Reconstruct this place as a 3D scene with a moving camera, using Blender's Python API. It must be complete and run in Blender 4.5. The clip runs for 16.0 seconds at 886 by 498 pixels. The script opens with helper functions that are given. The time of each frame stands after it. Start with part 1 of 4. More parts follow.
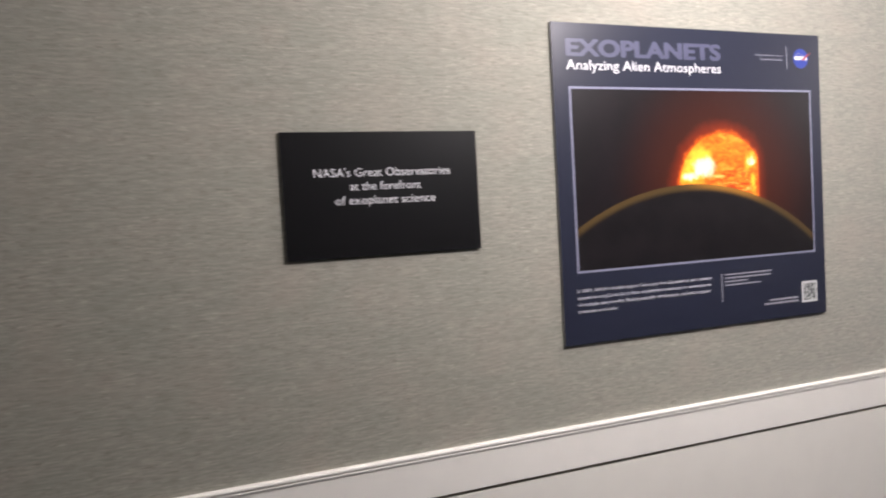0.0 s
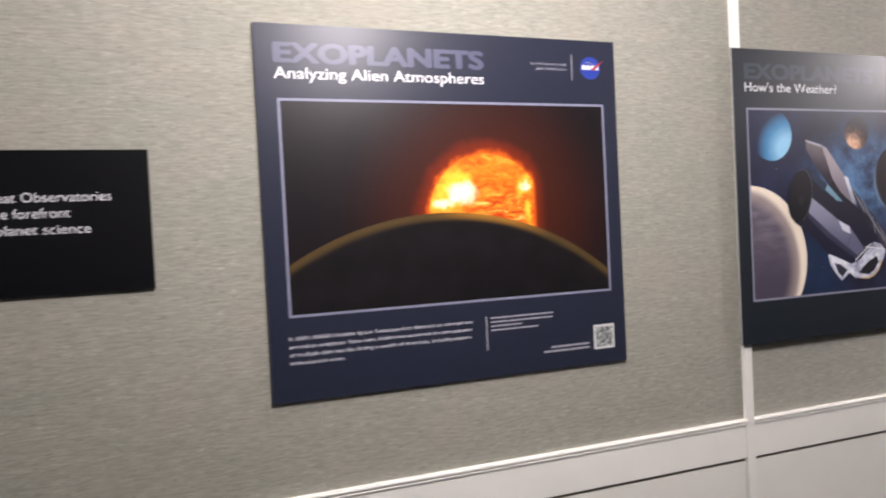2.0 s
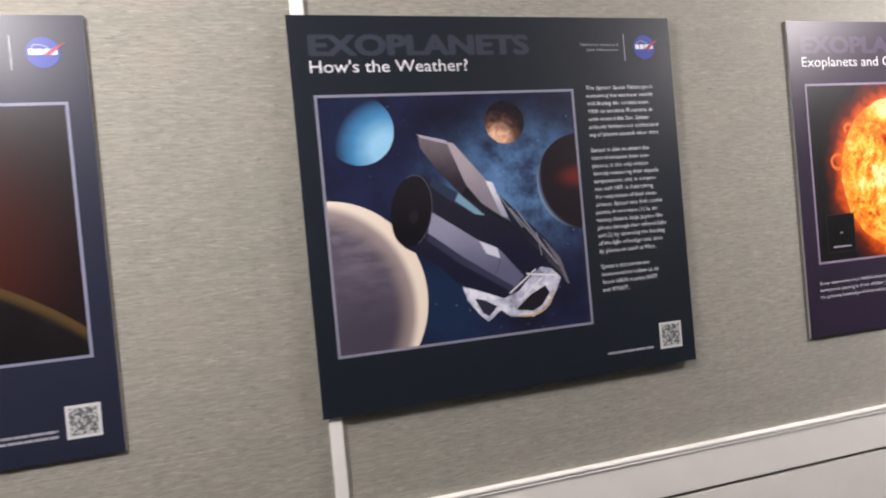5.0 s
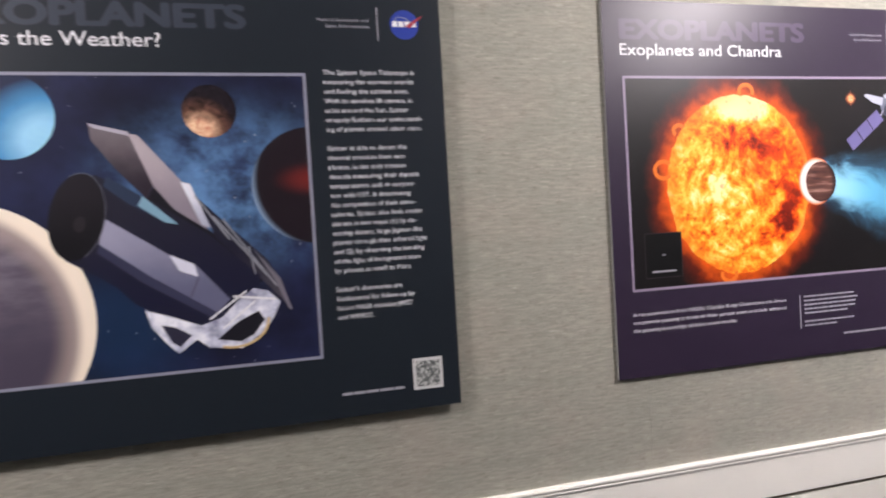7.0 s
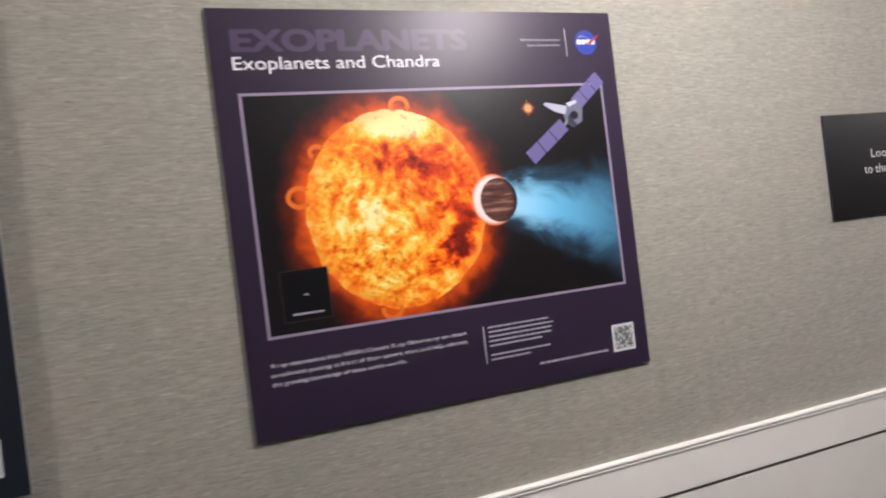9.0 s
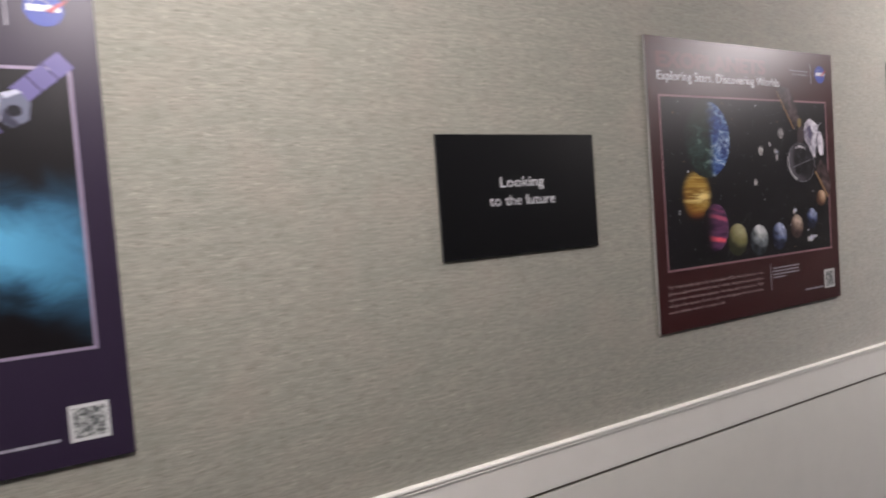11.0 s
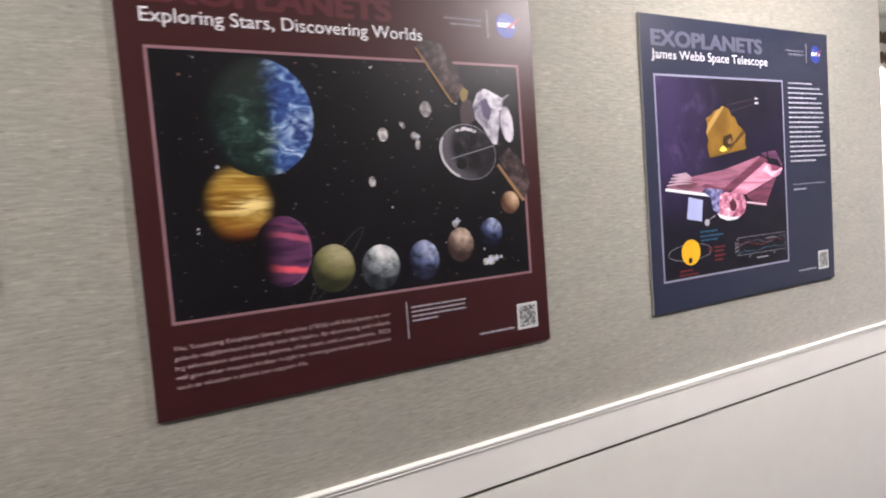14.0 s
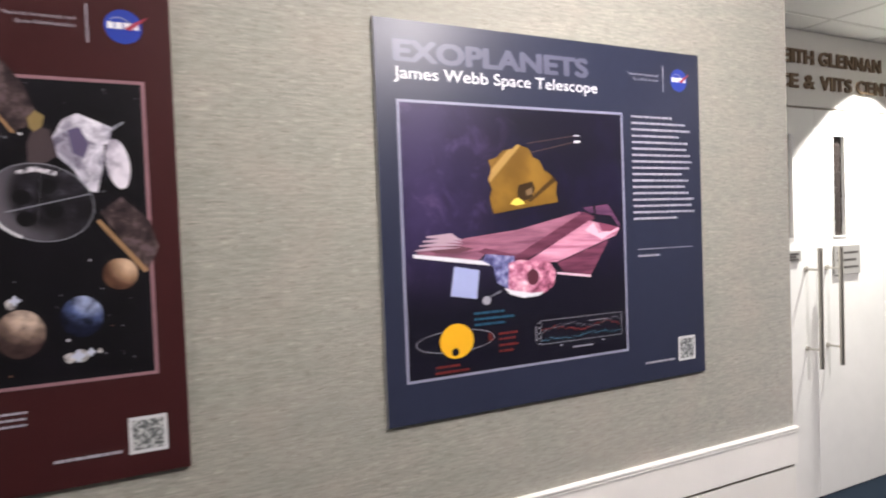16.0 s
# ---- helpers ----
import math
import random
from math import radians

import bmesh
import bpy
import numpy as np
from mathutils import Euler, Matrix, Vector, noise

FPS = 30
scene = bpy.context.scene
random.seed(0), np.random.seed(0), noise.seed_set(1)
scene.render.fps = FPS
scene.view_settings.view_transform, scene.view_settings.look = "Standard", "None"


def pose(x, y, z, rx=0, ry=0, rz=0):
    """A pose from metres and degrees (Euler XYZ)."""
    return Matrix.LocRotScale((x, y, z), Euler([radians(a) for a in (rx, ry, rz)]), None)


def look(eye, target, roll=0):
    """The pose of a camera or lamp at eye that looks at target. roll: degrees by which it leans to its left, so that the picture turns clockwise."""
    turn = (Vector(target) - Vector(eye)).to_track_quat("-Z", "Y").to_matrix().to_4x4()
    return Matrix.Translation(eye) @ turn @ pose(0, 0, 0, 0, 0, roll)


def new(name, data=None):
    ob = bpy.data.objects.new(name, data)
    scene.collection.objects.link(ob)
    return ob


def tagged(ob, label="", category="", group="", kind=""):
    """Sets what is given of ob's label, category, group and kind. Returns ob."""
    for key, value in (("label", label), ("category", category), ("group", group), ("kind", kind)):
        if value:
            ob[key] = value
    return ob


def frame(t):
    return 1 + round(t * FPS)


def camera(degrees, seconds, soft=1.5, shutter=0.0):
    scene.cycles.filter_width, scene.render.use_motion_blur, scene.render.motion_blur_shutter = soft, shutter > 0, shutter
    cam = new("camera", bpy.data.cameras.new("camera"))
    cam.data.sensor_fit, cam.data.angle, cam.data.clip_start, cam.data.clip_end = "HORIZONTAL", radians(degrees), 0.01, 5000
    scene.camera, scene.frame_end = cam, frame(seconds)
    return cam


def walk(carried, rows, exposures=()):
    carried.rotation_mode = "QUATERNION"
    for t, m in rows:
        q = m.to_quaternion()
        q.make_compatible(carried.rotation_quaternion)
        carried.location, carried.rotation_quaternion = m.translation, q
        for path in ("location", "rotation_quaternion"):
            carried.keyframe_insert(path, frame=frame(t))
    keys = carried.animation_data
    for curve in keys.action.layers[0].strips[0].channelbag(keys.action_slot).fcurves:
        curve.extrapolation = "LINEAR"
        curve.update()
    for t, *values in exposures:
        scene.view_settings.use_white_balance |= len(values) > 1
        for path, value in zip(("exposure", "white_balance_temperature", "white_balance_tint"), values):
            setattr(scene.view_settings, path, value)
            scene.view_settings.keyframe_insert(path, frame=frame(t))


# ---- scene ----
cam = camera(70.0, 16.0, soft=2.0, shutter=0.5)

# seconds, place, yaw, pitch, lean
ROWS = [
    (0, -0.751, -1.334, 1.537, -18.95, -2.54, -3.29),
    (0.5, -0.594, -1.281, 1.526, -21.01, -2.29, -2.47),
    (1, -0.416, -1.232, 1.557, -22.16, -2.46, -2.77),
    (1.5, -0.252, -1.264, 1.547, -21.34, -2.23, -3.34),
    (2, -0.062, -1.323, 1.546, -18.46, -1.29, -2.85),
    (2.5, 0.100, -1.307, 1.531, -19.91, -0.52, -3.46),
    (3, 0.284, -1.204, 1.591, -26.10, -2.56, -2.26),
    (3.5, 0.471, -1.208, 1.569, -26.94, -3.79, -4.12),
    (4, 0.686, -1.247, 1.566, -25.08, -2.95, -1.87),
    (4.2, 0.777, -1.258, 1.543, -23.16, -1.65, -2.93),
    (6.3, 1.510, -1.195, 1.541, -9.95, -0.57, -3.91),
    (6.5, 1.567, -1.202, 1.529, -9.52, -0.58, -4.16),
    (7, 1.700, -1.158, 1.548, -14.40, -1.79, -3.35),
    (7.5, 1.845, -1.105, 1.521, -13.81, 2.26, -3.51),
    (8, 1.979, -1.127, 1.545, -16.63, 0.21, -4.11),
    (8.5, 2.171, -1.178, 1.531, -19.91, 0.72, -4.72),
    (9, 2.318, -1.169, 1.523, -19.75, -0.16, -6.96),
    (9.5, 2.481, -1.115, 1.561, -20.44, 1.02, -3.26),
    (10, 2.636, -1.112, 1.581, -27.08, -2.84, -5.55),
    (10.2, 2.744, -1.127, 1.560, -27.82, -2.91, -4.89),
    (12.3, 3.649, -1.167, 1.563, -30.90, -2.79, -4.73),
    (12.5, 3.728, -1.178, 1.551, -28.91, -2.98, -6.08),
    (13, 3.918, -1.175, 1.543, -29.23, -4.38, -6.98),
    (13.5, 4.129, -1.128, 1.569, -32.25, -4.67, -3.06),
    (14, 4.326, -1.143, 1.543, -29.77, -3.88, -4.32),
    (14.5, 4.577, -1.226, 1.550, -25.87, -4.54, -5.10),
    (15, 4.779, -1.167, 1.553, -25.89, -3.54, -4.64),
    (15.5, 4.975, -1.096, 1.599, -27.19, -2.47, -2.27),
    (16, 5.169, -1.112, 1.590, -26.27, -1.75, -2.13),
]


def carried_pose(x, y, z, yaw, pitch, lean):
    a, b = radians(yaw), radians(pitch)
    way = Vector((-math.sin(a) * math.cos(b), math.cos(a) * math.cos(b), math.sin(b)))
    return look((x, y, z), Vector((x, y, z)) + way, lean)


walk(cam, [(t, carried_pose(*row)) for t, *row in ROWS], [(0, 0.50), (1.5, 0.46), (2.2, 0.32), (3, 0.12), (4.2, 0.24), (6.3, 0.64), (7, 0.5), (7.5, 0.34), (8.5, 0.12), (9, 0.08), (9.5, -0.02), (10.2, -0.1), (12.5, -0.1), (13.2, 0.2), (14, 0.55), (15, 0.62), (15.5, 0.5), (16, 0.35)])

# ---- light ----
world = bpy.data.worlds.new("world")
scene.world = world
world.use_nodes = True
world.node_tree.nodes["Background"].inputs[0].default_value = (0.9, 0.85, 0.8, 1)
world.node_tree.nodes["Background"].inputs[1].default_value = 0.02

CEILING = 2.6
GLOBE = 2.31
WARM = (1.0, 0.912, 0.94)
DOWNLIGHTS = [(0.34, -0.88), (3.19, -0.88), (6.04, -0.88)]


def lamp(name, x, y, watts, size=0.13, spread=150, color=WARM):
    data = bpy.data.lights.new(name, "AREA")
    data.shape, data.size, data.energy, data.color, data.spread = "DISK", size, watts, color, radians(spread)
    ob = new(name, data)
    ob.location = (x, y, CEILING - 0.004)
    return ob


def globe_lamp(x, y, watts):
    data = bpy.data.lights.new("globe_lamp", "POINT")
    data.energy, data.color, data.shadow_soft_size = watts, WARM, 0.11
    new("globe_lamp", data).location = (x, y, GLOBE)


for x, y in DOWNLIGHTS:
    globe_lamp(x, y, 50)
spot = bpy.data.lights.new("door_lamp", "SPOT")
spot.energy, spot.color, spot.spot_size, spot.spot_blend, spot.shadow_soft_size = 230, (1.0, 0.97, 0.93), radians(96), 0.12, 0.03
new("door_lamp", spot).location = (9.03, 0.78, CEILING - 0.012)
# unseen fill light, added to brighten the alcove
lamp("alcove_fill", 8.2, -1.2, 45)


# ---- materials ----
def C(r, g, b):
    """A linear colour from 0-255 values."""
    def lin(v):
        v /= 255
        return v / 12.92 if v <= 0.04045 else ((v + 0.055) / 1.055) ** 2.4
    return (lin(r), lin(g), lin(b), 1)


class Paint:
    """A material with short calls for its nodes. Coordinates are the object's own, in metres."""

    def __init__(self, name, rough=0.5, metal=0.0, specular=0.5):
        self.mat = bpy.data.materials.new(name)
        self.mat.use_nodes = True
        self.tree = self.mat.node_tree
        self.shader = self.tree.nodes["Principled BSDF"]
        self.set("Roughness", rough)
        self.set("Metallic", metal)
        self.set("Specular IOR Level", specular)
        self.place = self.add("ShaderNodeTexCoord").outputs["Object"]

    def add(self, kind):
        return self.tree.nodes.new(kind)

    def put(self, socket, value):
        if isinstance(value, bpy.types.NodeSocket):
            self.tree.links.new(value, socket)
        elif value is not None:
            socket.default_value = value

    def set(self, key, value):
        self.put(self.shader.inputs[key], value)
        return self

    def math(self, kind, a, b=None, clamp=False):
        node = self.add("ShaderNodeMath")
        node.operation, node.use_clamp = kind, clamp
        self.put(node.inputs[0], a)
        self.put(node.inputs[1], b)
        return node.outputs[0]

    def mix(self, factor, a, b, kind="MIX"):
        node = self.add("ShaderNodeMix")
        node.data_type, node.blend_type = "RGBA", kind
        self.put(node.inputs[0], factor)
        self.put(node.inputs[6], a)
        self.put(node.inputs[7], b)
        return node.outputs[2]

    def ramp(self, value, stops):
        node = self.add("ShaderNodeValToRGB")
        self.put(node.inputs[0], value)
        marks = node.color_ramp.elements
        while len(marks) < len(stops):
            marks.new(0.5)
        for mark, (at, color) in zip(marks, stops):
            mark.position = at
            mark.color = color if not isinstance(color, float) else (color, color, color, 1)
        return node.outputs[0]

    def scaled(self, x=1, y=1, z=1, turn=0.0, move=(0, 0, 0)):
        node = self.add("ShaderNodeMapping")
        self.put(node.inputs[0], self.place)
        node.inputs["Location"].default_value = move
        node.inputs["Rotation"].default_value = (0, turn, 0)
        node.inputs["Scale"].default_value = (x, y, z)
        return node.outputs[0]

    def noise(self, scale, detail=3.0, rough=0.5, vector=None, twist=0.0):
        node = self.add("ShaderNodeTexNoise")
        self.put(node.inputs["Vector"], vector or self.place)
        node.inputs["Scale"].default_value = scale
        node.inputs["Detail"].default_value = detail
        node.inputs["Roughness"].default_value = rough
        node.inputs["Distortion"].default_value = twist
        return node.outputs["Fac"]

    def far(self, x, z, sx=1.0, sz=1.0):
        """How far a point of the flat picture lies from (x, z)."""
        node = self.add("ShaderNodeVectorMath")
        node.operation = "LENGTH"
        self.put(node.inputs[0], self.scaled(1 / sx, 0, 1 / sz, move=(-x / sx, 0, -z / sz)))
        return node.outputs["Value"]

    def band(self, value, low, high):
        """0 below low, 1 above high (or the other way round), smooth between."""
        node = self.add("ShaderNodeMapRange")
        node.interpolation_type = "SMOOTHSTEP"
        self.put(node.inputs[0], value)
        flip = low > high
        node.inputs[1].default_value, node.inputs[2].default_value = min(low, high), max(low, high)
        node.inputs[3].default_value, node.inputs[4].default_value = (1, 0) if flip else (0, 1)
        return node.outputs[0]

    def axis(self, n):
        node = self.add("ShaderNodeSeparateXYZ")
        self.put(node.inputs[0], self.place)
        return node.outputs[n]

    def bump(self, height, strength=0.3, distance=0.002):
        node = self.add("ShaderNodeBump")
        node.inputs["Strength"].default_value = strength
        node.inputs["Distance"].default_value = distance
        self.put(node.inputs["Height"], height)
        return self.set("Normal", node.outputs[0])

    def color(self, value):
        return self.set("Base Color", value)


def plain(name, color, rough=0.5, metal=0.0, grain=0.06, scale=40.0, specular=0.5):
    """A nearly even colour with faint mottling."""
    paint = Paint(name, rough, metal, specular)
    dark = tuple(c * (1 - grain) for c in color[:3]) + (1,)
    light = tuple(min(1, c * (1 + grain)) for c in color[:3]) + (1,)
    paint.color(paint.mix(paint.noise(scale), dark, light))
    return paint.mat


def fabric():
    p = Paint("woven_wallcovering", 0.85, 0, 0.25)
    long = p.noise(1, 4, 0.6, p.scaled(30, 30, 210))
    fine = p.noise(1, 2, 0.5, p.scaled(130, 130, 850))
    upright = p.noise(1, 2, 0.5, p.scaled(420, 420, 45))
    broad = p.noise(1, 3, 0.5, p.scaled(6, 6, 40))
    slub = p.band(p.noise(1, 2, 0.4, p.scaled(40, 40, 220, move=(3, 0, 7))), 0.61, 0.72)
    dark = p.band(p.noise(1, 2, 0.4, p.scaled(44, 44, 230, move=(9, 0, 2))), 0.60, 0.71)
    base = p.mix(p.band(long, 0.24, 0.76), C(132, 132, 122), C(166, 163, 151))
    base = p.mix(p.math("MULTIPLY", p.band(fine, 0.4, 0.65), 0.2), base, C(182, 180, 171))
    base = p.mix(p.math("MULTIPLY", p.band(upright, 0.5, 0.7), 0.14), base, C(118, 117, 109))
    base = p.mix(p.math("MULTIPLY", slub, 0.38), base, C(200, 194, 183))
    base = p.mix(p.math("MULTIPLY", dark, 0.42), base, C(98, 94, 88))
    base = p.mix(p.math("MULTIPLY", p.band(broad, 0.3, 0.7), 0.3), base, C(124, 132, 121))
    base = p.mix(p.math("MULTIPLY", p.band(p.noise(6, 3), 0.45, 0.75), 0.22), base, C(168, 153, 142))
    p.set("Sheen Weight", 0.9).set("Sheen Roughness", 0.4)
    height = p.math("ADD", long, p.math("MULTIPLY", fine, 0.6))
    return p.color(base).bump(height, 0.42, 0.0013).mat


def white_paint(name, color=(243, 242, 235), rough=0.38):
    p = Paint(name, rough)
    speck = p.noise(9, 4, 0.6)
    p.color(p.mix(p.math("MULTIPLY", p.band(speck, 0.3, 0.8), 0.25), C(*color), C(*(c * 0.93 for c in color))))
    return p.bump(p.noise(260, 2), 0.08, 0.0006).mat


def carpet():
    p = Paint("blue_carpet", 0.95, 0, 0.1)
    a = p.noise(420, 2)
    b = p.noise(14, 3)
    p.color(p.mix(a, C(20, 28, 38), C(42, 54, 66)))
    p.color(p.mix(p.math("MULTIPLY", b, 0.3), p.mix(a, C(22, 30, 40), C(42, 54, 66)), C(18, 25, 34)))
    return p.bump(a, 0.6, 0.004).mat


def tile():
    p = Paint("mineral_ceiling_tile", 0.9, 0, 0.2)
    pits = p.band(p.noise(160, 2, 0.5), 0.3, 0.4)
    p.color(p.mix(pits, C(232, 231, 225), C(244, 243, 237)))
    return p.bump(pits, 0.15, 0.001).mat


FABRIC, WHITE, CARPET, TILE = fabric(), white_paint("white_trim_paint"), carpet(), tile()
PANEL = white_paint("white_panel_laminate", (238, 237, 229), 0.3)
PLAIN_WALL = white_paint("white_wall_paint", (222, 220, 214), 0.6)
DOOR_PAINT = white_paint("white_door_paint", (238, 237, 232), 0.35)
# for the unseen opposite wall; kept dark to cut poster reflections and bounce
OPPOSITE = white_paint("grey_wall_paint", (112, 108, 103), 0.6)
# shade in the wainscot groove and door head gap, put in as colour
SHADOW_GAP = plain("joint_shade", C(138, 130, 118), 0.8)
STEEL = plain("brushed_steel", C(190, 186, 178), 0.32, 1.0, 0.05, 300)
BRONZE = plain("bronze_letter", C(118, 98, 76), 0.55, 0.15, 0.1, 90)
GRID = plain("ceiling_grid_metal", C(214, 212, 204), 0.5)
GLASS_DARK = plain("dark_wired_glass", C(52, 46, 44), 0.12, 0, 0.25, 30)
PLAQUE = plain("grey_plaque", C(176, 174, 170), 0.4, 0.3)
INK = plain("dark_ink", C(70, 66, 64), 0.5)


# ---- building helpers ----
def part(name, bm, material, parent=None, label=""):
    mesh = bpy.data.meshes.new(name)
    bmesh.ops.recalc_face_normals(bm, faces=bm.faces)
    bm.to_mesh(mesh)
    bm.free()
    mesh.materials.append(material)
    ob = new(name, mesh)
    ob.parent = parent
    return tagged(ob, label)


def box_bm(x0, x1, y0, y1, z0, z1, bevel=0.0, bm=None):
    bm = bm or bmesh.new()
    made = bmesh.ops.create_cube(bm, size=1)["verts"]
    for v in made:
        v.co = Vector(((x0 + x1) / 2 + v.co.x * (x1 - x0), (y0 + y1) / 2 + v.co.y * (y1 - y0), (z0 + z1) / 2 + v.co.z * (z1 - z0)))
    if bevel:
        edges = list({e for v in made for e in v.link_edges})
        bmesh.ops.bevel(bm, geom=edges, offset=bevel, segments=2, affect="EDGES", profile=0.5)
    return bm


def structure(name, bm, material, parent=None):
    return tagged(part(name, bm, material, parent), kind="structure")


def profile_bm(x0, x1, outline):
    """A moulding from x0 to x1 with an outline of (y, z)."""
    bm = bmesh.new()
    a = [bm.verts.new((x0, y, z)) for y, z in outline]
    b = [bm.verts.new((x1, y, z)) for y, z in outline]
    n = len(outline)
    for i in range(n):
        bm.faces.new((a[i], a[(i + 1) % n], b[(i + 1) % n], b[i]))
    bm.faces.new(a)
    bm.faces.new(b[::-1])
    return bm


def rod_bm(a, b, radius, sides=16, bm=None):
    bm = bm or bmesh.new()
    a, b = Vector(a), Vector(b)
    made = bmesh.ops.create_cone(bm, cap_ends=True, segments=sides, radius1=radius, radius2=radius, depth=(b - a).length)["verts"]
    turn = (b - a).to_track_quat("Z", "Y").to_matrix().to_4x4()
    bmesh.ops.transform(bm, matrix=Matrix.Translation((a + b) / 2) @ turn, verts=made)
    return bm


# ---- the shell ----
WALL_END, LEFT_END, BATTEN = 6.757, -6.5, 1.201
DOOR_Y, BACK_Y, RIGHT_END = 1.12, -3.6, 10.4
RAIL = 1.025

structure("floor", box_bm(LEFT_END - 0.2, RIGHT_END + 0.2, BACK_Y - 0.2, DOOR_Y + 0.2, -0.1, 0), CARPET)

bm = box_bm(LEFT_END - 0.2, RIGHT_END + 0.2, BACK_Y - 0.2, DOOR_Y + 0.2, CEILING + 0.012, CEILING + 0.1)
step = 0.6096
x0, y0 = 7.86 - 24 * step, 0.94 - 8 * step
for i in range(30):
    for j in range(9):
        xa, ya = x0 + i * step, y0 + j * step
        xb, yb = min(xa + step, RIGHT_END), min(ya + step, DOOR_Y)
        xa, ya = max(xa, LEFT_END), max(ya, BACK_Y)
        if xb - xa > 0.05 and yb - ya > 0.05:
            box_bm(xa + 0.014, xb - 0.014, ya + 0.014, yb - 0.014, CEILING - 0.002, CEILING + 0.012, 0, bm)
structure("ceiling", bm, TILE)
for i in range(30):
    xa = x0 + i * step
    if LEFT_END < xa < RIGHT_END:
        structure("ceiling_grid", box_bm(xa - 0.012, xa + 0.012, BACK_Y, DOOR_Y, CEILING, CEILING + 0.01), GRID)
for j in range(9):
    ya = y0 + j * step
    if BACK_Y < ya < DOOR_Y:
        structure("ceiling_grid", box_bm(LEFT_END, RIGHT_END, ya - 0.012, ya + 0.012, CEILING + 0.0005, CEILING + 0.0095), GRID)

structure("wall_north", box_bm(LEFT_END, WALL_END, 0.012, 0.14, 0, CEILING), PLAIN_WALL)
structure("wall_return", box_bm(WALL_END - 0.14, WALL_END - 0.004, 0.14, DOOR_Y, 0, CEILING), PLAIN_WALL)
structure("wall_south", box_bm(LEFT_END, RIGHT_END, BACK_Y - 0.12, BACK_Y, 0, CEILING), OPPOSITE)
structure("wall_west", box_bm(LEFT_END - 0.12, LEFT_END, BACK_Y, 0.14, 0, CEILING), PLAIN_WALL)
structure("wall_east", box_bm(RIGHT_END, RIGHT_END + 0.12, BACK_Y, DOOR_Y, 0, CEILING), PLAIN_WALL)

# woven wallcovering in drops, with fine seams
drops = [LEFT_END, 0.0955, BATTEN, 2.4195, WALL_END]
for a, b in zip(drops, drops[1:]):
    structure("wallcovering", box_bm(a + 0.0001, b - 0.0001, 0, 0.012, RAIL - 0.02, CEILING), FABRIC)

# wainscot: cap moulding, flat band, shadow gap, panel
cap = [(0.0, RAIL), (-0.011, RAIL), (-0.0138, RAIL - 0.0015), (-0.0145, RAIL - 0.005), (-0.013, RAIL - 0.008), (-0.0112, RAIL - 0.009),
       (-0.0112, RAIL - 0.0105), (-0.0122, RAIL - 0.012), (-0.0115, RAIL - 0.015), (-0.0095, RAIL - 0.016), (0.0, RAIL - 0.016)]
for a, b in ((LEFT_END, BATTEN - 0.012), (BATTEN + 0.012, WALL_END + 0.006)):
    structure("chair_rail", profile_bm(a, b, cap), WHITE)
    structure("wainscot_band", box_bm(a, b, -0.009, 0.012, RAIL - 0.102, RAIL - 0.016, 0.001), WHITE)
    structure("wainscot_joint", box_bm(a, b - 0.002, 0.001, 0.012, RAIL - 0.112, RAIL - 0.102), SHADOW_GAP)
    structure("wainscot_panel", box_bm(a, b - 0.003, -0.004, 0.012, 0.0, RAIL - 0.112, 0.001), PANEL)
structure("batten", box_bm(BATTEN - 0.0125, BATTEN + 0.0125, -0.0115, 0.012, 0, CEILING, 0.002), WHITE)

# the wall with the double door
HEAD, DL, DM, DR = 2.185, 7.67, 8.585, 9.5
structure("wall_door", box_bm(WALL_END - 0.14, DL - 0.05, DOOR_Y, DOOR_Y + 0.14, 0, CEILING), PLAIN_WALL)
structure("wall_door", box_bm(DR + 0.05, RIGHT_END, DOOR_Y, DOOR_Y + 0.14, 0, CEILING), PLAIN_WALL)
structure("wall_door", box_bm(DL - 0.05, DR + 0.05, DOOR_Y, DOOR_Y + 0.14, HEAD + 0.006, CEILING), PLAIN_WALL)
structure("door_head_gap", box_bm(DL - 0.05, DR + 0.05, DOOR_Y + 0.01, DOOR_Y + 0.05, HEAD - 0.004, HEAD + 0.006), SHADOW_GAP)
structure("door_frame", box_bm(DL - 0.05, DL - 0.003, DOOR_Y - 0.006, DOOR_Y + 0.1, 0, HEAD - 0.004, 0.002), DOOR_PAINT)
structure("door_frame", box_bm(DR + 0.003, DR + 0.05, DOOR_Y - 0.006, DOOR_Y + 0.1, 0, HEAD - 0.004, 0.002), DOOR_PAINT)
structure("wall_beyond", box_bm(DL - 0.2, DR + 0.2, DOOR_Y + 0.2, DOOR_Y + 0.25, 0, CEILING), PLAIN_WALL)


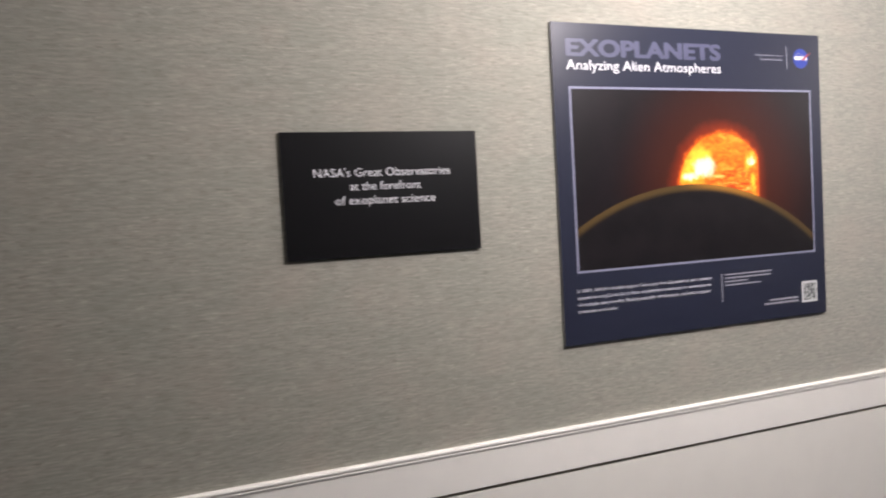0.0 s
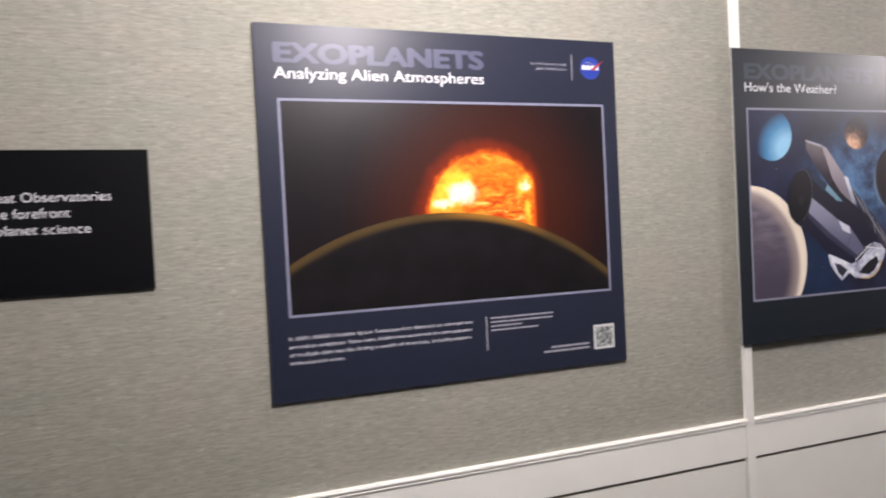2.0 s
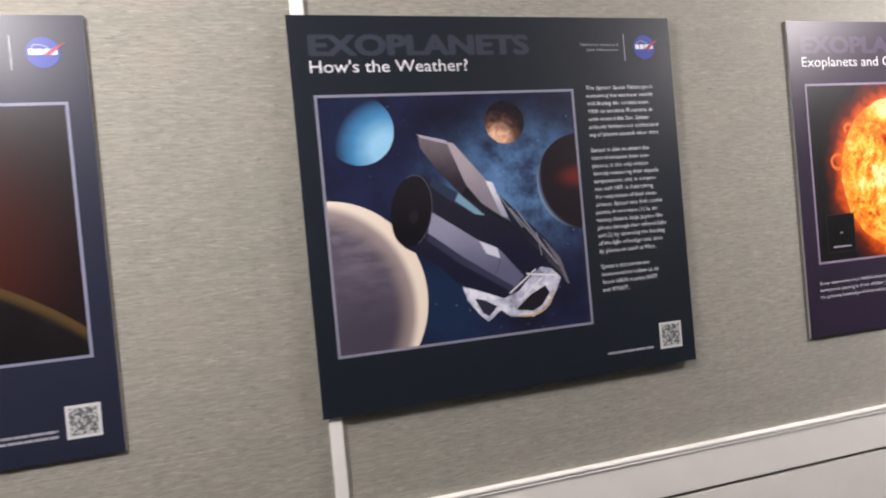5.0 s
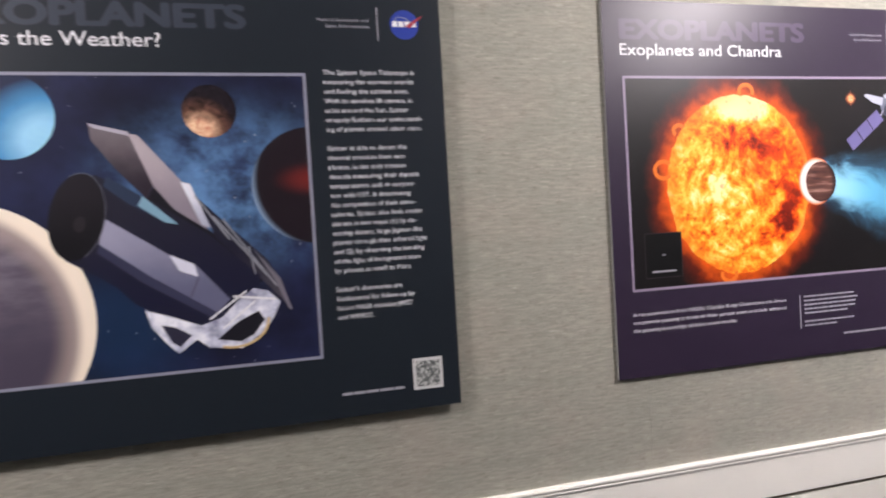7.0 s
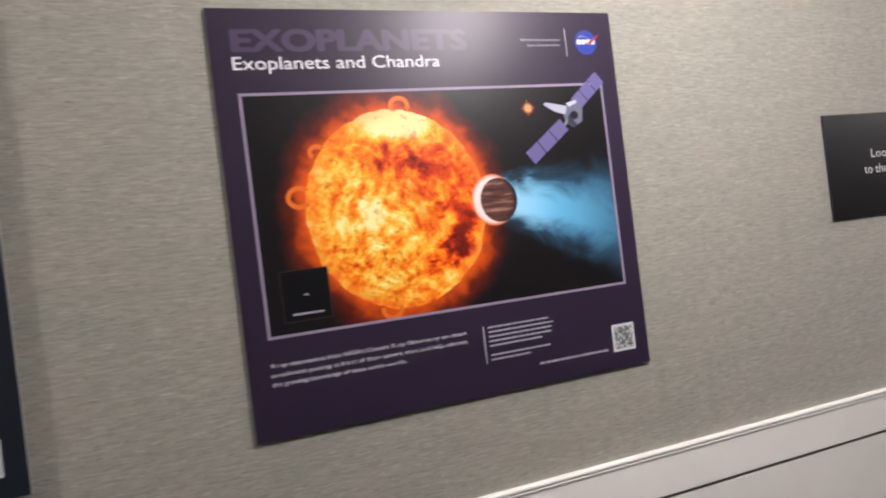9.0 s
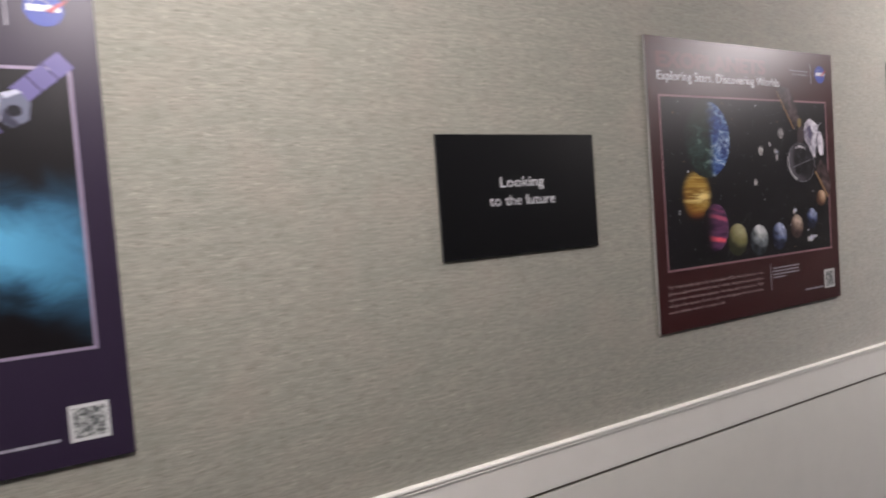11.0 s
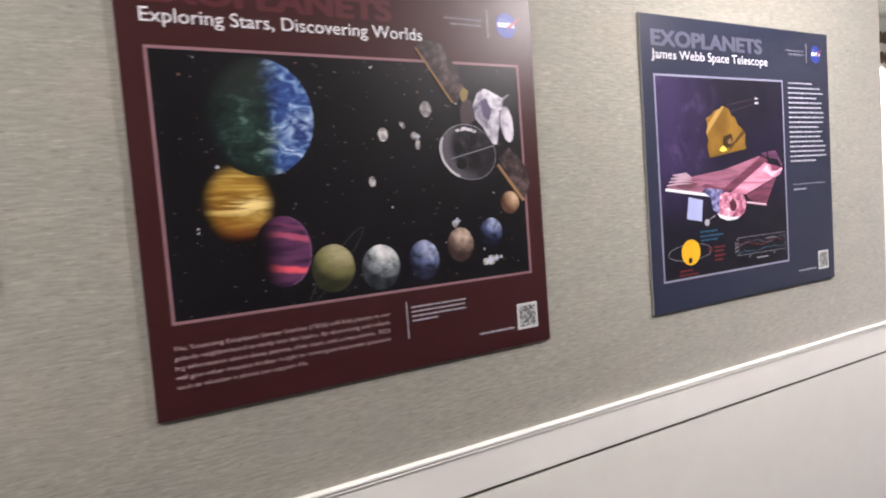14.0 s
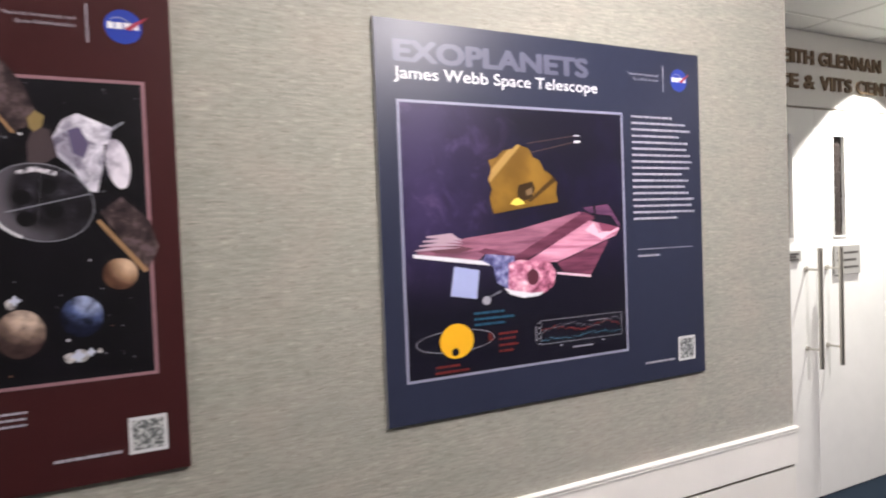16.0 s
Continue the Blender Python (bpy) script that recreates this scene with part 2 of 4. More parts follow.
def door(name, x0, x1, wx0, wx1, bar):
    leaf = tagged(new(name), "white painted double door leaf, closed, with narrow dark glass slot and long steel pull", "door", "double door leaves", "structure")
    y0, y1, w0, w1 = DOOR_Y + 0.004, DOOR_Y + 0.048, 1.465, 2.045
    top = HEAD - 0.006
    bm = bmesh.new()
    box_bm(x0, wx0, y0, y1, 0.008, top, 0, bm)
    box_bm(wx1, x1, y0, y1, 0.008, top, 0, bm)
    box_bm(wx0, wx1, y0, y1, 0.008, w0, 0, bm)
    box_bm(wx0, wx1, y0, y1, w1, top, 0, bm)
    bmesh.ops.remove_doubles(bm, verts=bm.verts, dist=0.0005)
    part("door_panel", bm, DOOR_PAINT, leaf)
    window = part("door_window", box_bm(wx0 + 0.004, wx1 - 0.004, y0 + 0.018, y0 + 0.024, w0 + 0.004, w1 - 0.004), GLASS_DARK, leaf, "narrow dark glass slot")
    bm = bmesh.new()
    for a, b, c, d in ((wx0, wx0 + 0.008, w0, w1), (wx1 - 0.008, wx1, w0, w1), (wx0 + 0.008, wx1 - 0.008, w0, w0 + 0.008), (wx0 + 0.008, wx1 - 0.008, w1 - 0.008, w1)):
        box_bm(a, b, y0 - 0.004, y0 + 0.017, c, d, 0, bm)
    part("glazing_bead", bm, DOOR_PAINT, window)
    pull = part("door_handle", rod_bm((bar, DOOR_Y - 0.08, 0.76), (bar, DOOR_Y - 0.08, 1.415), 0.0125), STEEL, leaf, "long brushed steel pull bar")
    for z in (0.86, 1.298):
        part("standoff", rod_bm((bar, DOOR_Y + 0.004, z), (bar, DOOR_Y - 0.08, z), 0.006), STEEL, pull)
        part("rosette", rod_bm((bar, DOOR_Y + 0.004, z), (bar, DOOR_Y - 0.004, z), 0.015), STEEL, pull)
    return leaf


door("door_1", DL, DM - 0.0015, 8.27, 8.4, 8.492)
door("door_2", DM + 0.0015, DR, 8.742, 8.862, 8.672)


def door_plaque(x0, x1, z0, z1, label):
    plate = tagged(new("door_plaque"), label, "sign", "door plaques")
    part("plate", box_bm(x0, x1, DOOR_Y - 0.008, DOOR_Y + 0.0035, z0, z1, 0.0015), PLAQUE, plate)
    h = z1 - z0
    for k in range(3):
        z = z1 - h * (0.22 + 0.25 * k)
        part("line_of_writing", box_bm(x0 + 0.02, x1 - 0.02 - 0.02 * (k == 1), DOOR_Y - 0.0086, DOOR_Y - 0.0082, z - 0.012, z), INK, plate)


door_plaque(8.735, 8.972, 1.25, 1.415, "small grey plaque with three dark lines on the white door")
door_plaque(8.3, 8.439, 1.345, 1.405, "narrow grey plaque on the white door leaf")


# ---- flat print work ----
def lettering(name, text, x0, x1, base, cap, layer, material, parent=None, depth=0.0, bold=0.0, curves=4, swell=0.0):
    """Writing as a mesh from x0 to x1, its capitals cap high."""
    curve = bpy.data.curves.new(name, "FONT")
    curve.body, curve.size, curve.resolution_u, curve.offset, curve.extrude = text, 1.0, curves, bold, 0.5 if depth else 0.0
    curve.fill_mode = "BOTH" if depth else "FRONT"
    ob = new(name, curve)
    mesh = bpy.data.meshes.new_from_object(ob)
    bpy.data.objects.remove(ob)
    xs = [v.co.x for v in mesh.vertices]
    left, right = min(xs), max(xs)
    k = (x1 - x0) / (right - left)
    up = cap / 0.73
    for v in mesh.vertices:
        v.co = Vector((x0 + (v.co.x - left) * k, layer - v.co.z * depth, base + v.co.y * up))
    mesh.name = name
    mesh.polygons.foreach_set("use_smooth", [False] * len(mesh.polygons))
    mesh.update()
    if not depth:
        for face in mesh.polygons:
            if face.normal.y > 0:
                face.flip()
    mesh.update()
    if swell:
        bm = bmesh.new()
        bm.from_mesh(mesh)
        first = bm.faces[:]
        for k, (dx, dz) in enumerate(((-1, 0), (1, 0), (-0.5, 0.5), (0.5, 0.5), (-0.5, -0.5), (0.5, -0.5))):
            made = bmesh.ops.duplicate(bm, geom=first)["geom"]
            bmesh.ops.translate(bm, vec=(dx * swell, -0.00004 * (k + 1), dz * swell), verts=[v for v in made if isinstance(v, bmesh.types.BMVert)])
        bm.to_mesh(mesh)
        bm.free()
    mesh.materials.clear()
    mesh.materials.append(material)
    made = new(name, mesh)
    made.parent = parent
    return made


def flat(name, points, layer, material, parent, label=""):
    bm = bmesh.new()
    bm.faces.new([bm.verts.new((x, layer, z)) for x, z in points])
    bm.normal_update()
    if bm.faces[:][0].normal.y > 0:
        bmesh.ops.reverse_faces(bm, faces=bm.faces[:])
    mesh = bpy.data.meshes.new(name)
    bm.to_mesh(mesh)
    bm.free()
    mesh.materials.append(material)
    ob = new(name, mesh)
    ob.parent = parent
    return tagged(ob, label)


def cut(points, frame_box):
    """The part of a convex outline inside a rectangle."""
    for axis, limit, sign in ((0, frame_box[0], 1), (0, frame_box[1], -1), (1, frame_box[2], 1), (1, frame_box[3], -1)):
        kept = []
        for a, b in zip(points, points[1:] + points[:1]):
            da, db = sign * (a[axis] - limit), sign * (b[axis] - limit)
            if da >= 0:
                kept.append(a)
            if (da > 0 > db) or (da < 0 < db):
                f = da / (da - db)
                kept.append((a[0] + f * (b[0] - a[0]), a[1] + f * (b[1] - a[1])))
        points = kept
    return points


def oval(cx, cz, rx, rz=None, turn=0.0, n=48):
    rz = rz or rx
    c, s = math.cos(turn), math.sin(turn)
    out = []
    for i in range(n):
        a = 2 * math.pi * i / n
        x, z = rx * math.cos(a), rz * math.sin(a)
        out.append((cx + c * x - s * z, cz + s * x + c * z))
    return out


def disc(name, cx, cz, rx, rz, layer, material, parent, clip=None, turn=0.0, n=48):
    points = oval(cx, cz, rx, rz, turn, n)
    return flat(name, cut(points, clip) if clip else points, layer, material, parent)


def ring(name, cx, cz, rx, rz, width, layer, material, parent, start=0.0, end=360.0, turn=0.0, n=56):
    bm = bmesh.new()
    c, s = math.cos(turn), math.sin(turn)
    rows = []
    for i in range(n + 1):
        a = radians(start + (end - start) * i / n)
        pair = []
        for k in (0, width):
            x, z = (rx - k) * math.cos(a), (rz - k) * math.sin(a)
            pair.append(bm.verts.new((cx + c * x - s * z, layer, cz + s * x + c * z)))
        rows.append(pair)
    for a, b in zip(rows, rows[1:]):
        bm.faces.new((a[0], a[1], b[1], b[0]))
    mesh = bpy.data.meshes.new(name)
    bm.to_mesh(mesh)
    bm.free()
    mesh.materials.append(material)
    ob = new(name, mesh)
    ob.parent = parent
    return ob


def quads(name, boxes, layer, material, parent, kind=""):
    """Many flat rectangles (x0, x1, z0, z1) as one print."""
    bm = bmesh.new()
    for a, b, c, d in boxes:
        bm.faces.new([bm.verts.new((x, layer, z)) for x, z in ((a, c), (b, c), (b, d), (a, d))])
    mesh = bpy.data.meshes.new(name)
    bm.to_mesh(mesh)
    bm.free()
    mesh.materials.append(material)
    ob = new(name, mesh)
    ob.parent = parent
    return tagged(ob, kind=kind)


def words(x0, x1, z, height, rng):
    """Bars in the rhythm of words along one line."""
    out, x = [], x0
    while x < x1:
        w = min(height * rng.uniform(1.5, 5.5), x1 - x)
        out.append((x, x + w, z - height / 2, z + height / 2))
        x += w + height * 0.35
    return out


GLOSS, SHEEN = 0.37, 0.34


def ink(name, color, rough=GLOSS, grain=0.05):
    return plain(name, C(*color), rough, 0, grain, 60, SHEEN)




def planet_paint(name, cx, cz, r, sun, light, mid, dark, noise_scale=60, streak=1.0, hard=0.5):
    """A printed planet, lit in its artwork from the direction sun."""
    p = Paint(name, GLOSS, 0, SHEEN)
    length = math.hypot(*sun)
    lit = p.far(cx + sun[0] / length * r * 0.9, cz + sun[1] / length * r * 0.9, r, r)
    half = p.math("MULTIPLY", lit, 0.5)
    tone = p.ramp(half, [(0.0, C(*light)), (0.2, C(*light)), (0.46, C(*mid)), (0.7, C(*dark))])
    n = p.noise(1, 4, 0.6, p.scaled(noise_scale, 1, noise_scale * streak), 0.4)
    tone = p.mix(hard, tone, p.ramp(n, [(0.34, C(30, 30, 30)), (0.66, C(238, 238, 238))]), "OVERLAY")
    return p.color(tone).mat


def sky_paint(name, base, second, scale=9.0):
    p = Paint(name, GLOSS, 0, SHEEN)
    n = p.noise(scale, 4, 0.6)
    return p, p.mix(p.band(n, 0.35, 0.75), C(*base), C(*second))


WHITE_INK = ink("white_print", (225, 226, 230))
PALE_INK = ink("pale_print", (164, 164, 173))
FOAM = ink("white_foam_core", (150, 149, 146), 0.6)
LOGO_BLUE = ink("blue_print", (42, 62, 150))
LOGO_RED = ink("red_print", (160, 58, 74))
CODE_WHITE = ink("white_patch_print", (206, 208, 208))
p = Paint("mottled_grey_print", GLOSS, 0, SHEEN)
CODE_GREY = p.color(p.ramp(p.noise(230, 1, 0.5), [(0.42, C(86, 90, 90)), (0.5, C(134, 138, 136)), (0.58, C(188, 190, 188))])).mat
BLACK_INK = ink("black_print", (7, 8, 11))
STEEL_INK = ink("steel_grey_print", (140, 142, 150))
DARK_METAL_INK = ink("dark_metal_print", (24, 23, 32))

SMALL = ["National Aeronautics and", "Space Administration"]


def poster(x0, width, face, heading_ink, line_ink, title, title_end, heading_end, frame_box, label):
    """A foam board print: body, coloured face, heading, title, emblem and picture border. Local x along it, z up."""
    top = tagged(new("poster"), label, "poster", "exhibition posters on the fabric wall")
    top.location = (x0, -0.0125 if 1 < x0 < 1.3 else -0.001, 1.22)
    h = 0.768
    part("board", box_bm(0, width, -0.006, 0, 0, h, 0.0004), FOAM, top, "white foam core board")
    flat("printed_face", [(0.0003, 0.0003), (width - 0.0003, 0.0003), (width - 0.0003, h - 0.0003), (0.0003, h - 0.0003)], -0.0064, face, top)
    lettering("heading", "EXOPLANETS", 0.041, heading_end - 0.002, 0.6912, 0.0400, -0.0068, heading_ink, top, swell=0.0040)
    lettering("title", title, 0.037, title_end, 0.6575, 0.0245, -0.0072, WHITE_INK, top, bold=0.004)
    lettering("small_writing", SMALL[0], 0.611, 0.702, 0.7065, 0.0062, -0.0068, PALE_INK, top, curves=2)
    lettering("small_writing", SMALL[1], 0.625, 0.702, 0.6955, 0.0062, -0.0068, PALE_INK, top, curves=2)
    quads("divider", [(0.7165, 0.7185, 0.674, 0.733)], -0.0068, PALE_INK, top)
    emblem = disc("emblem", 0.767, 0.703, 0.0265, 0.0265, -0.0068, LOGO_BLUE, top, n=32)
    flat("emblem_stroke", [(0.768, 0.700), (0.784, 0.711), (0.803, 0.721), (0.789, 0.708), (0.777, 0.697)], -0.0077, LOGO_RED, emblem)
    ring("emblem_ring", 0.7665, 0.704, 0.019, 0.011, 0.0012, -0.0071, PALE_INK, emblem, start=40, end=250, turn=-0.5, n=24)
    quads("emblem_bar", [(0.745, 0.754, 0.699, 0.709), (0.756, 0.766, 0.699, 0.709), (0.768, 0.777, 0.699, 0.709), (0.779, 0.789, 0.699, 0.709)], -0.0074, WHITE_INK, emblem)
    patch = quads("code_patch", [(0.745, 0.801, 0.035, 0.093)], -0.0068, CODE_WHITE, top)
    quads("code_field", [(0.7505, 0.7955, 0.0405, 0.0875)], -0.0072, CODE_GREY, patch)
    a, b, c, d = frame_box
    w = 0.0052
    quads("picture_border", [(a, b, d - w, d), (a, b, c, c + w), (a, a + w, c + w, d - w), (b - w, b, c + w, d - w)], -0.0073, line_ink, top)
    return top, (a + w, b - w, c + w, d - w)


def body_text(lines, x0, full, z, step, cap, parent, material=WHITE_INK):
    """Lines of small writing; each with the share of the full width that it takes."""
    for k, (text, share) in enumerate(lines):
        if text:
            lettering("line_of_writing", text, x0, x0 + full * share, z - k * step, cap, -0.0068, material, parent, curves=2)


def side_note(x, end, rows, parent, seed=3, z=0.133, address=(0.614, 0.73), two=False):
    rng = random.Random(seed)
    quads("divider", [(x - 0.012, x - 0.0095, 0.062, 0.137)], -0.0068, PALE_INK, parent)
    for k, share in enumerate(rows):
        if share:
            quads("line_of_writing", words(x, x + (end - x) * share, z - k * 0.0092, 0.0034, rng), -0.0068, PALE_INK, parent)
    quads("line_of_writing", words(address[0], address[1], 0.0425, 0.0045, rng), -0.0068, PALE_INK, parent)
    if two:
        quads("line_of_writing", words(address[0] + 0.02, address[1], 0.052, 0.0045, rng), -0.0068, PALE_INK, parent)


def starfield(box, count, seed, parent, layer=-0.0071, material=PALE_INK, big=0.0022):
    rng = random.Random(seed)
    dots = []
    for _ in range(count):
        x, z, r = rng.uniform(box[0], box[1]), rng.uniform(box[2], box[3]), rng.uniform(0.0004, big) ** 1.0
        dots.append((x - r, x + r, z - r, z + r))
    dots = [(max(a, box[0]), min(b, box[1]), max(c, box[2]), min(d, box[3])) for a, b, c, d in dots]
    quads("stars", dots, layer, material, parent, "stuff")


def rect(box):
    a, b, c, d = box
    return [(a, c), (b, c), (b, d), (a, d)]


def fire(p, scale, twist=1.5, extra=None):
    """The mottled orange of a printed sun; extra heat is added to the mottling."""
    n = p.noise(scale, 6, 0.65, None, twist)
    fine = p.noise(scale * 3.2, 4, 0.6, None, twist)
    both = p.math("ADD", p.math("MULTIPLY", n, 0.7), p.math("MULTIPLY", fine, 0.3))
    if extra:
        both = p.math("ADD", both, extra)
    return p.ramp(both, [(0.34, C(104, 18, 6)), (0.43, C(206, 56, 8)), (0.5, C(250, 112, 14)), (0.57, C(255, 162, 36)), (0.65, C(255, 208, 86)), (0.74, C(255, 240, 170))])


# ---- poster: sun behind a dark planet ----
face = ink("navy_print", (36, 40, 56), GLOSS)
top, pic = poster(0.0, 0.834, face, ink("grey_blue_heading_print", (84, 86, 108)), ink("lilac_grey_line_print", (136, 139, 160)), "Analyzing Alien Atmospheres", 0.493, 0.493,
                  (0.041, 0.798, 0.172, 0.6175), "navy exhibition poster with orange sun over dark planet on fabric wall")
p, tone = sky_paint("dark_sky_print", (16, 12, 16), (24, 18, 22))
SUN = (0.487, 0.366)
far = p.far(*SUN)
tone = p.mix(p.band(far, 0.36, 0.12), tone, C(62, 24, 14))
left_wisp = p.math("ADD", far, p.math("MULTIPLY", p.math("SUBTRACT", p.noise(30, 5, 0.7), 0.5), 0.03))
cutoff = p.band(p.axis(0), 0.640, 0.600)
tone = p.mix(p.math("MULTIPLY", p.band(left_wisp, 0.182, 0.142), cutoff), tone, C(118, 38, 14))
tone = p.mix(p.math("MULTIPLY", p.band(left_wisp, 0.150, 0.134), p.band(p.axis(0), 0.613, 0.600)), tone, C(226, 96, 20))
picture = flat("picture", rect(pic), -0.0067, p.color(tone).mat, top, "dark printed sky with orange glow")
p = Paint("orange_sun_print", GLOSS, 0, SHEEN)
grain = p.noise(1, 5, 0.62, p.scaled(24, 1, 44, turn=0.25), 1.2)
tone = p.ramp(grain, [(0.28, C(206, 66, 12)), (0.42, C(238, 104, 22)), (0.56, C(252, 136, 34)), (0.74, C(255, 176, 70))])
streaks = p.noise(1, 4, 0.6, p.scaled(26, 1, 95, turn=0.28), 0.8)
lower = p.band(p.far(0.515, 0.372, 1.7, 0.8), 0.075, 0.02)
tone = p.mix(p.math("MULTIPLY", p.band(streaks, 0.53, 0.42), p.math("MULTIPLY", lower, 0.8)), tone, C(188, 48, 12))
tone = p.mix(p.math("MULTIPLY", p.band(streaks, 0.58, 0.68), p.math("MULTIPLY", lower, 0.9)), tone, C(255, 214, 120))
ragged = p.math("MULTIPLY", p.math("SUBTRACT", p.noise(48, 5, 0.65), 0.5), 0.06)
for x, z, sx, sz, r in ((0.405, 0.425, 1.1, 1.0, 0.062), (0.375, 0.392, 1.4, 0.7, 0.040), (0.420, 0.448, 1.2, 0.6, 0.040), (0.581, 0.428, 0.8, 1, 0.034), (0.588, 0.37, 0.5, 1.6, 0.026)):
    tone = p.mix(p.band(p.math("ADD", p.far(x, z, sx, sz), ragged), r, r * 0.1), tone, C(255, 206, 62))
for x, z, sx, sz, r in ((0.430, 0.417, 1.3, 0.9, 0.034), (0.382, 0.393, 1.6, 0.7, 0.020), (0.583, 0.428, 0.9, 1, 0.017), (0.412, 0.404, 1.0, 0.6, 0.016)):
    tone = p.mix(p.band(p.math("ADD", p.far(x, z, sx, sz), p.math("MULTIPLY", ragged, 0.6)), r, r * 0.3), tone, C(255, 250, 214))
sun = [q for q in cut(oval(SUN[0], SUN[1], 0.137, n=64), (pic[0], 0.602, pic[2], pic[3]))]
flat("sun", sun, -0.0070, p.color(tone).mat, top, "orange mottled sun")
p = Paint("dark_planet_print", GLOSS, 0, SHEEN)
far = p.far(0.383, -0.262)
n = p.noise(12, 4)
tone = p.mix(p.band(n, 0.3, 0.8), C(14, 12, 15), C(26, 23, 26))
tone = p.mix(p.band(far, 0.612, 0.630), tone, C(78, 62, 34))
tone = p.mix(p.math("MULTIPLY", p.band(far, 0.618, 0.632), p.band(p.far(0.50, 0.36), 0.16, 0.03)), tone, C(150, 104, 40))
flat("planet", cut(oval(0.383, -0.262, 0.636, n=256), pic), -0.0073, p.color(tone).mat, top, "dark planet with thin brown rim")
body_text([("In 2001, NASA's Hubble Space Telescope first detected an atmosphere", 1), ("around an exoplanet. Since then, Hubble has examined the atmospheres", 0.995),
           ("of multiple alien worlds, finding a wealth of chemicals, including organic", 0.99), ("molecules and water.", 0.28)], 0.039, 0.398, 0.1255, 0.0165, 0.0078, top)
side_note(0.482, 0.64, [1, 0.98, 0.48, 0.75], top, 1, two=True, address=(0.612, 0.732))

# ---- poster: space telescope among planets ----
face = ink("slate_print", (27, 34, 42), GLOSS)
top, pic = poster(1.177, 0.834, face, ink("dim_slate_heading_print", (56, 62, 74)), ink("slate_line_print", (140, 142, 158)), "How's the Weather?", 0.353, 0.490,
                  (0.0395, 0.585, 0.111, 0.615), "slate exhibition poster with telescope and planets over white batten")
p, tone = sky_paint("blue_sky_print", (20, 22, 42), (34, 40, 74), 6)
cloud = p.noise(14, 5, 0.7)
tone = p.mix(p.math("MULTIPLY", p.band(p.far(0.45, 0.42, 1.5, 1), 0.19, 0.02), p.band(cloud, 0.25, 0.7)), tone, C(98, 140, 188))
tone = p.mix(p.math("MULTIPLY", p.band(p.far(0.27, 0.2, 1, 1), 0.16, 0.03), 0.6), tone, C(24, 52, 86))
flat("picture", rect(pic), -0.0067, p.color(tone).mat, top, "deep blue printed star sky")
starfield(pic, 60, 21, top, -0.0069, big=0.0011)
disc("blue_planet", 0.1195, 0.5455, 0.0685, 0.0685, -0.0071, planet_paint("blue_planet_print", 0.1195, 0.5455, 0.0720, (0.9, -0.7), (150, 206, 236), (72, 140, 190), (28, 36, 64), 20, 1.5, 0.1), top, pic)
disc("brown_moon", 0.4215, 0.5505, 0.0435, 0.0445, -0.0071, planet_paint("brown_moon_print", 0.4215, 0.5505, 0.0435, (-0.5, -1), (222, 178, 146), (96, 66, 56), (26, 20, 28), 60, 1, 0.75), top, pic)
p = Paint("dark_red_planet_print", GLOSS, 0, SHEEN)
tone = p.mix(p.band(p.far(0.585, 0.43, 1, 0.45), 0.075, 0.005), C(30, 22, 30), C(108, 36, 34))
tone = p.mix(p.band(p.far(0.606, 0.428), 0.112, 0.130), tone, C(150, 176, 206))
disc("red_planet", 0.585, 0.4195, 0.1025, 0.1015, -0.0071, p.color(tone).mat, top, pic)
p = Paint("grey_planet_print", GLOSS, 0, SHEEN)
far = p.far(0.005, 0.20, 1, 1.04)
streak = p.noise(1, 4, 0.6, p.scaled(16, 1, 45))
tone = p.mix(p.band(streak, 0.3, 0.75), C(88, 82, 96), C(122, 114, 126))
tone = p.mix(p.band(p.axis(2), 0.36, 0.14), tone, C(72, 66, 82))
tone = p.mix(p.math("MULTIPLY", p.band(far, 0.150, 0.196), 0.75), tone, C(176, 160, 152))
tone = p.mix(p.band(far, 0.186, 0.206), tone, C(240, 228, 210))
disc("grey_planet", 0.037, 0.2165, 0.1895, 0.1965, -0.0071, p.color(tone).mat, top, pic, n=80)
p = Paint("white_frame_print", GLOSS, 0, SHEEN)
FRAME_PRINT = p.color(p.ramp(p.noise(26, 4, 0.6), [(0.34, C(128, 130, 156)), (0.48, C(190, 194, 212)), (0.62, C(236, 238, 246))])).mat


def graded(name, low, high, start, end, axis=2):
    """A print that runs from one colour to another along x or z."""
    q = Paint(name, GLOSS, 0, SHEEN)
    mottle = q.math("MULTIPLY", q.math("SUBTRACT", q.noise(40, 3), 0.5), 0.03)
    return q.color(q.mix(q.band(q.math("ADD", q.axis(axis), mottle), start, end), C(*low), C(*high))).mat


craft = tagged(new("space_telescope"), "printed telescope with dark tube and white frame")
craft.parent = top
EDGE_INK = ink("pale_edge_print", (176, 172, 184))
flat("shield", [(0.235, 0.532), (0.293, 0.515), (0.326, 0.429), (0.315, 0.406), (0.270, 0.458), (0.237, 0.506)], -0.0074, graded("brown_panel_print", (46, 40, 50), (112, 104, 110), 0.43, 0.53), craft)
flat("shield_edge", [(0.233, 0.533), (0.293, 0.518), (0.294, 0.511), (0.241, 0.525)], -0.0076, EDGE_INK, craft)
flat("shield_underside", [(0.315, 0.406), (0.328, 0.430), (0.407, 0.352), (0.500, 0.262), (0.478, 0.250), (0.380, 0.330)], -0.0073, DARK_METAL_INK, craft)
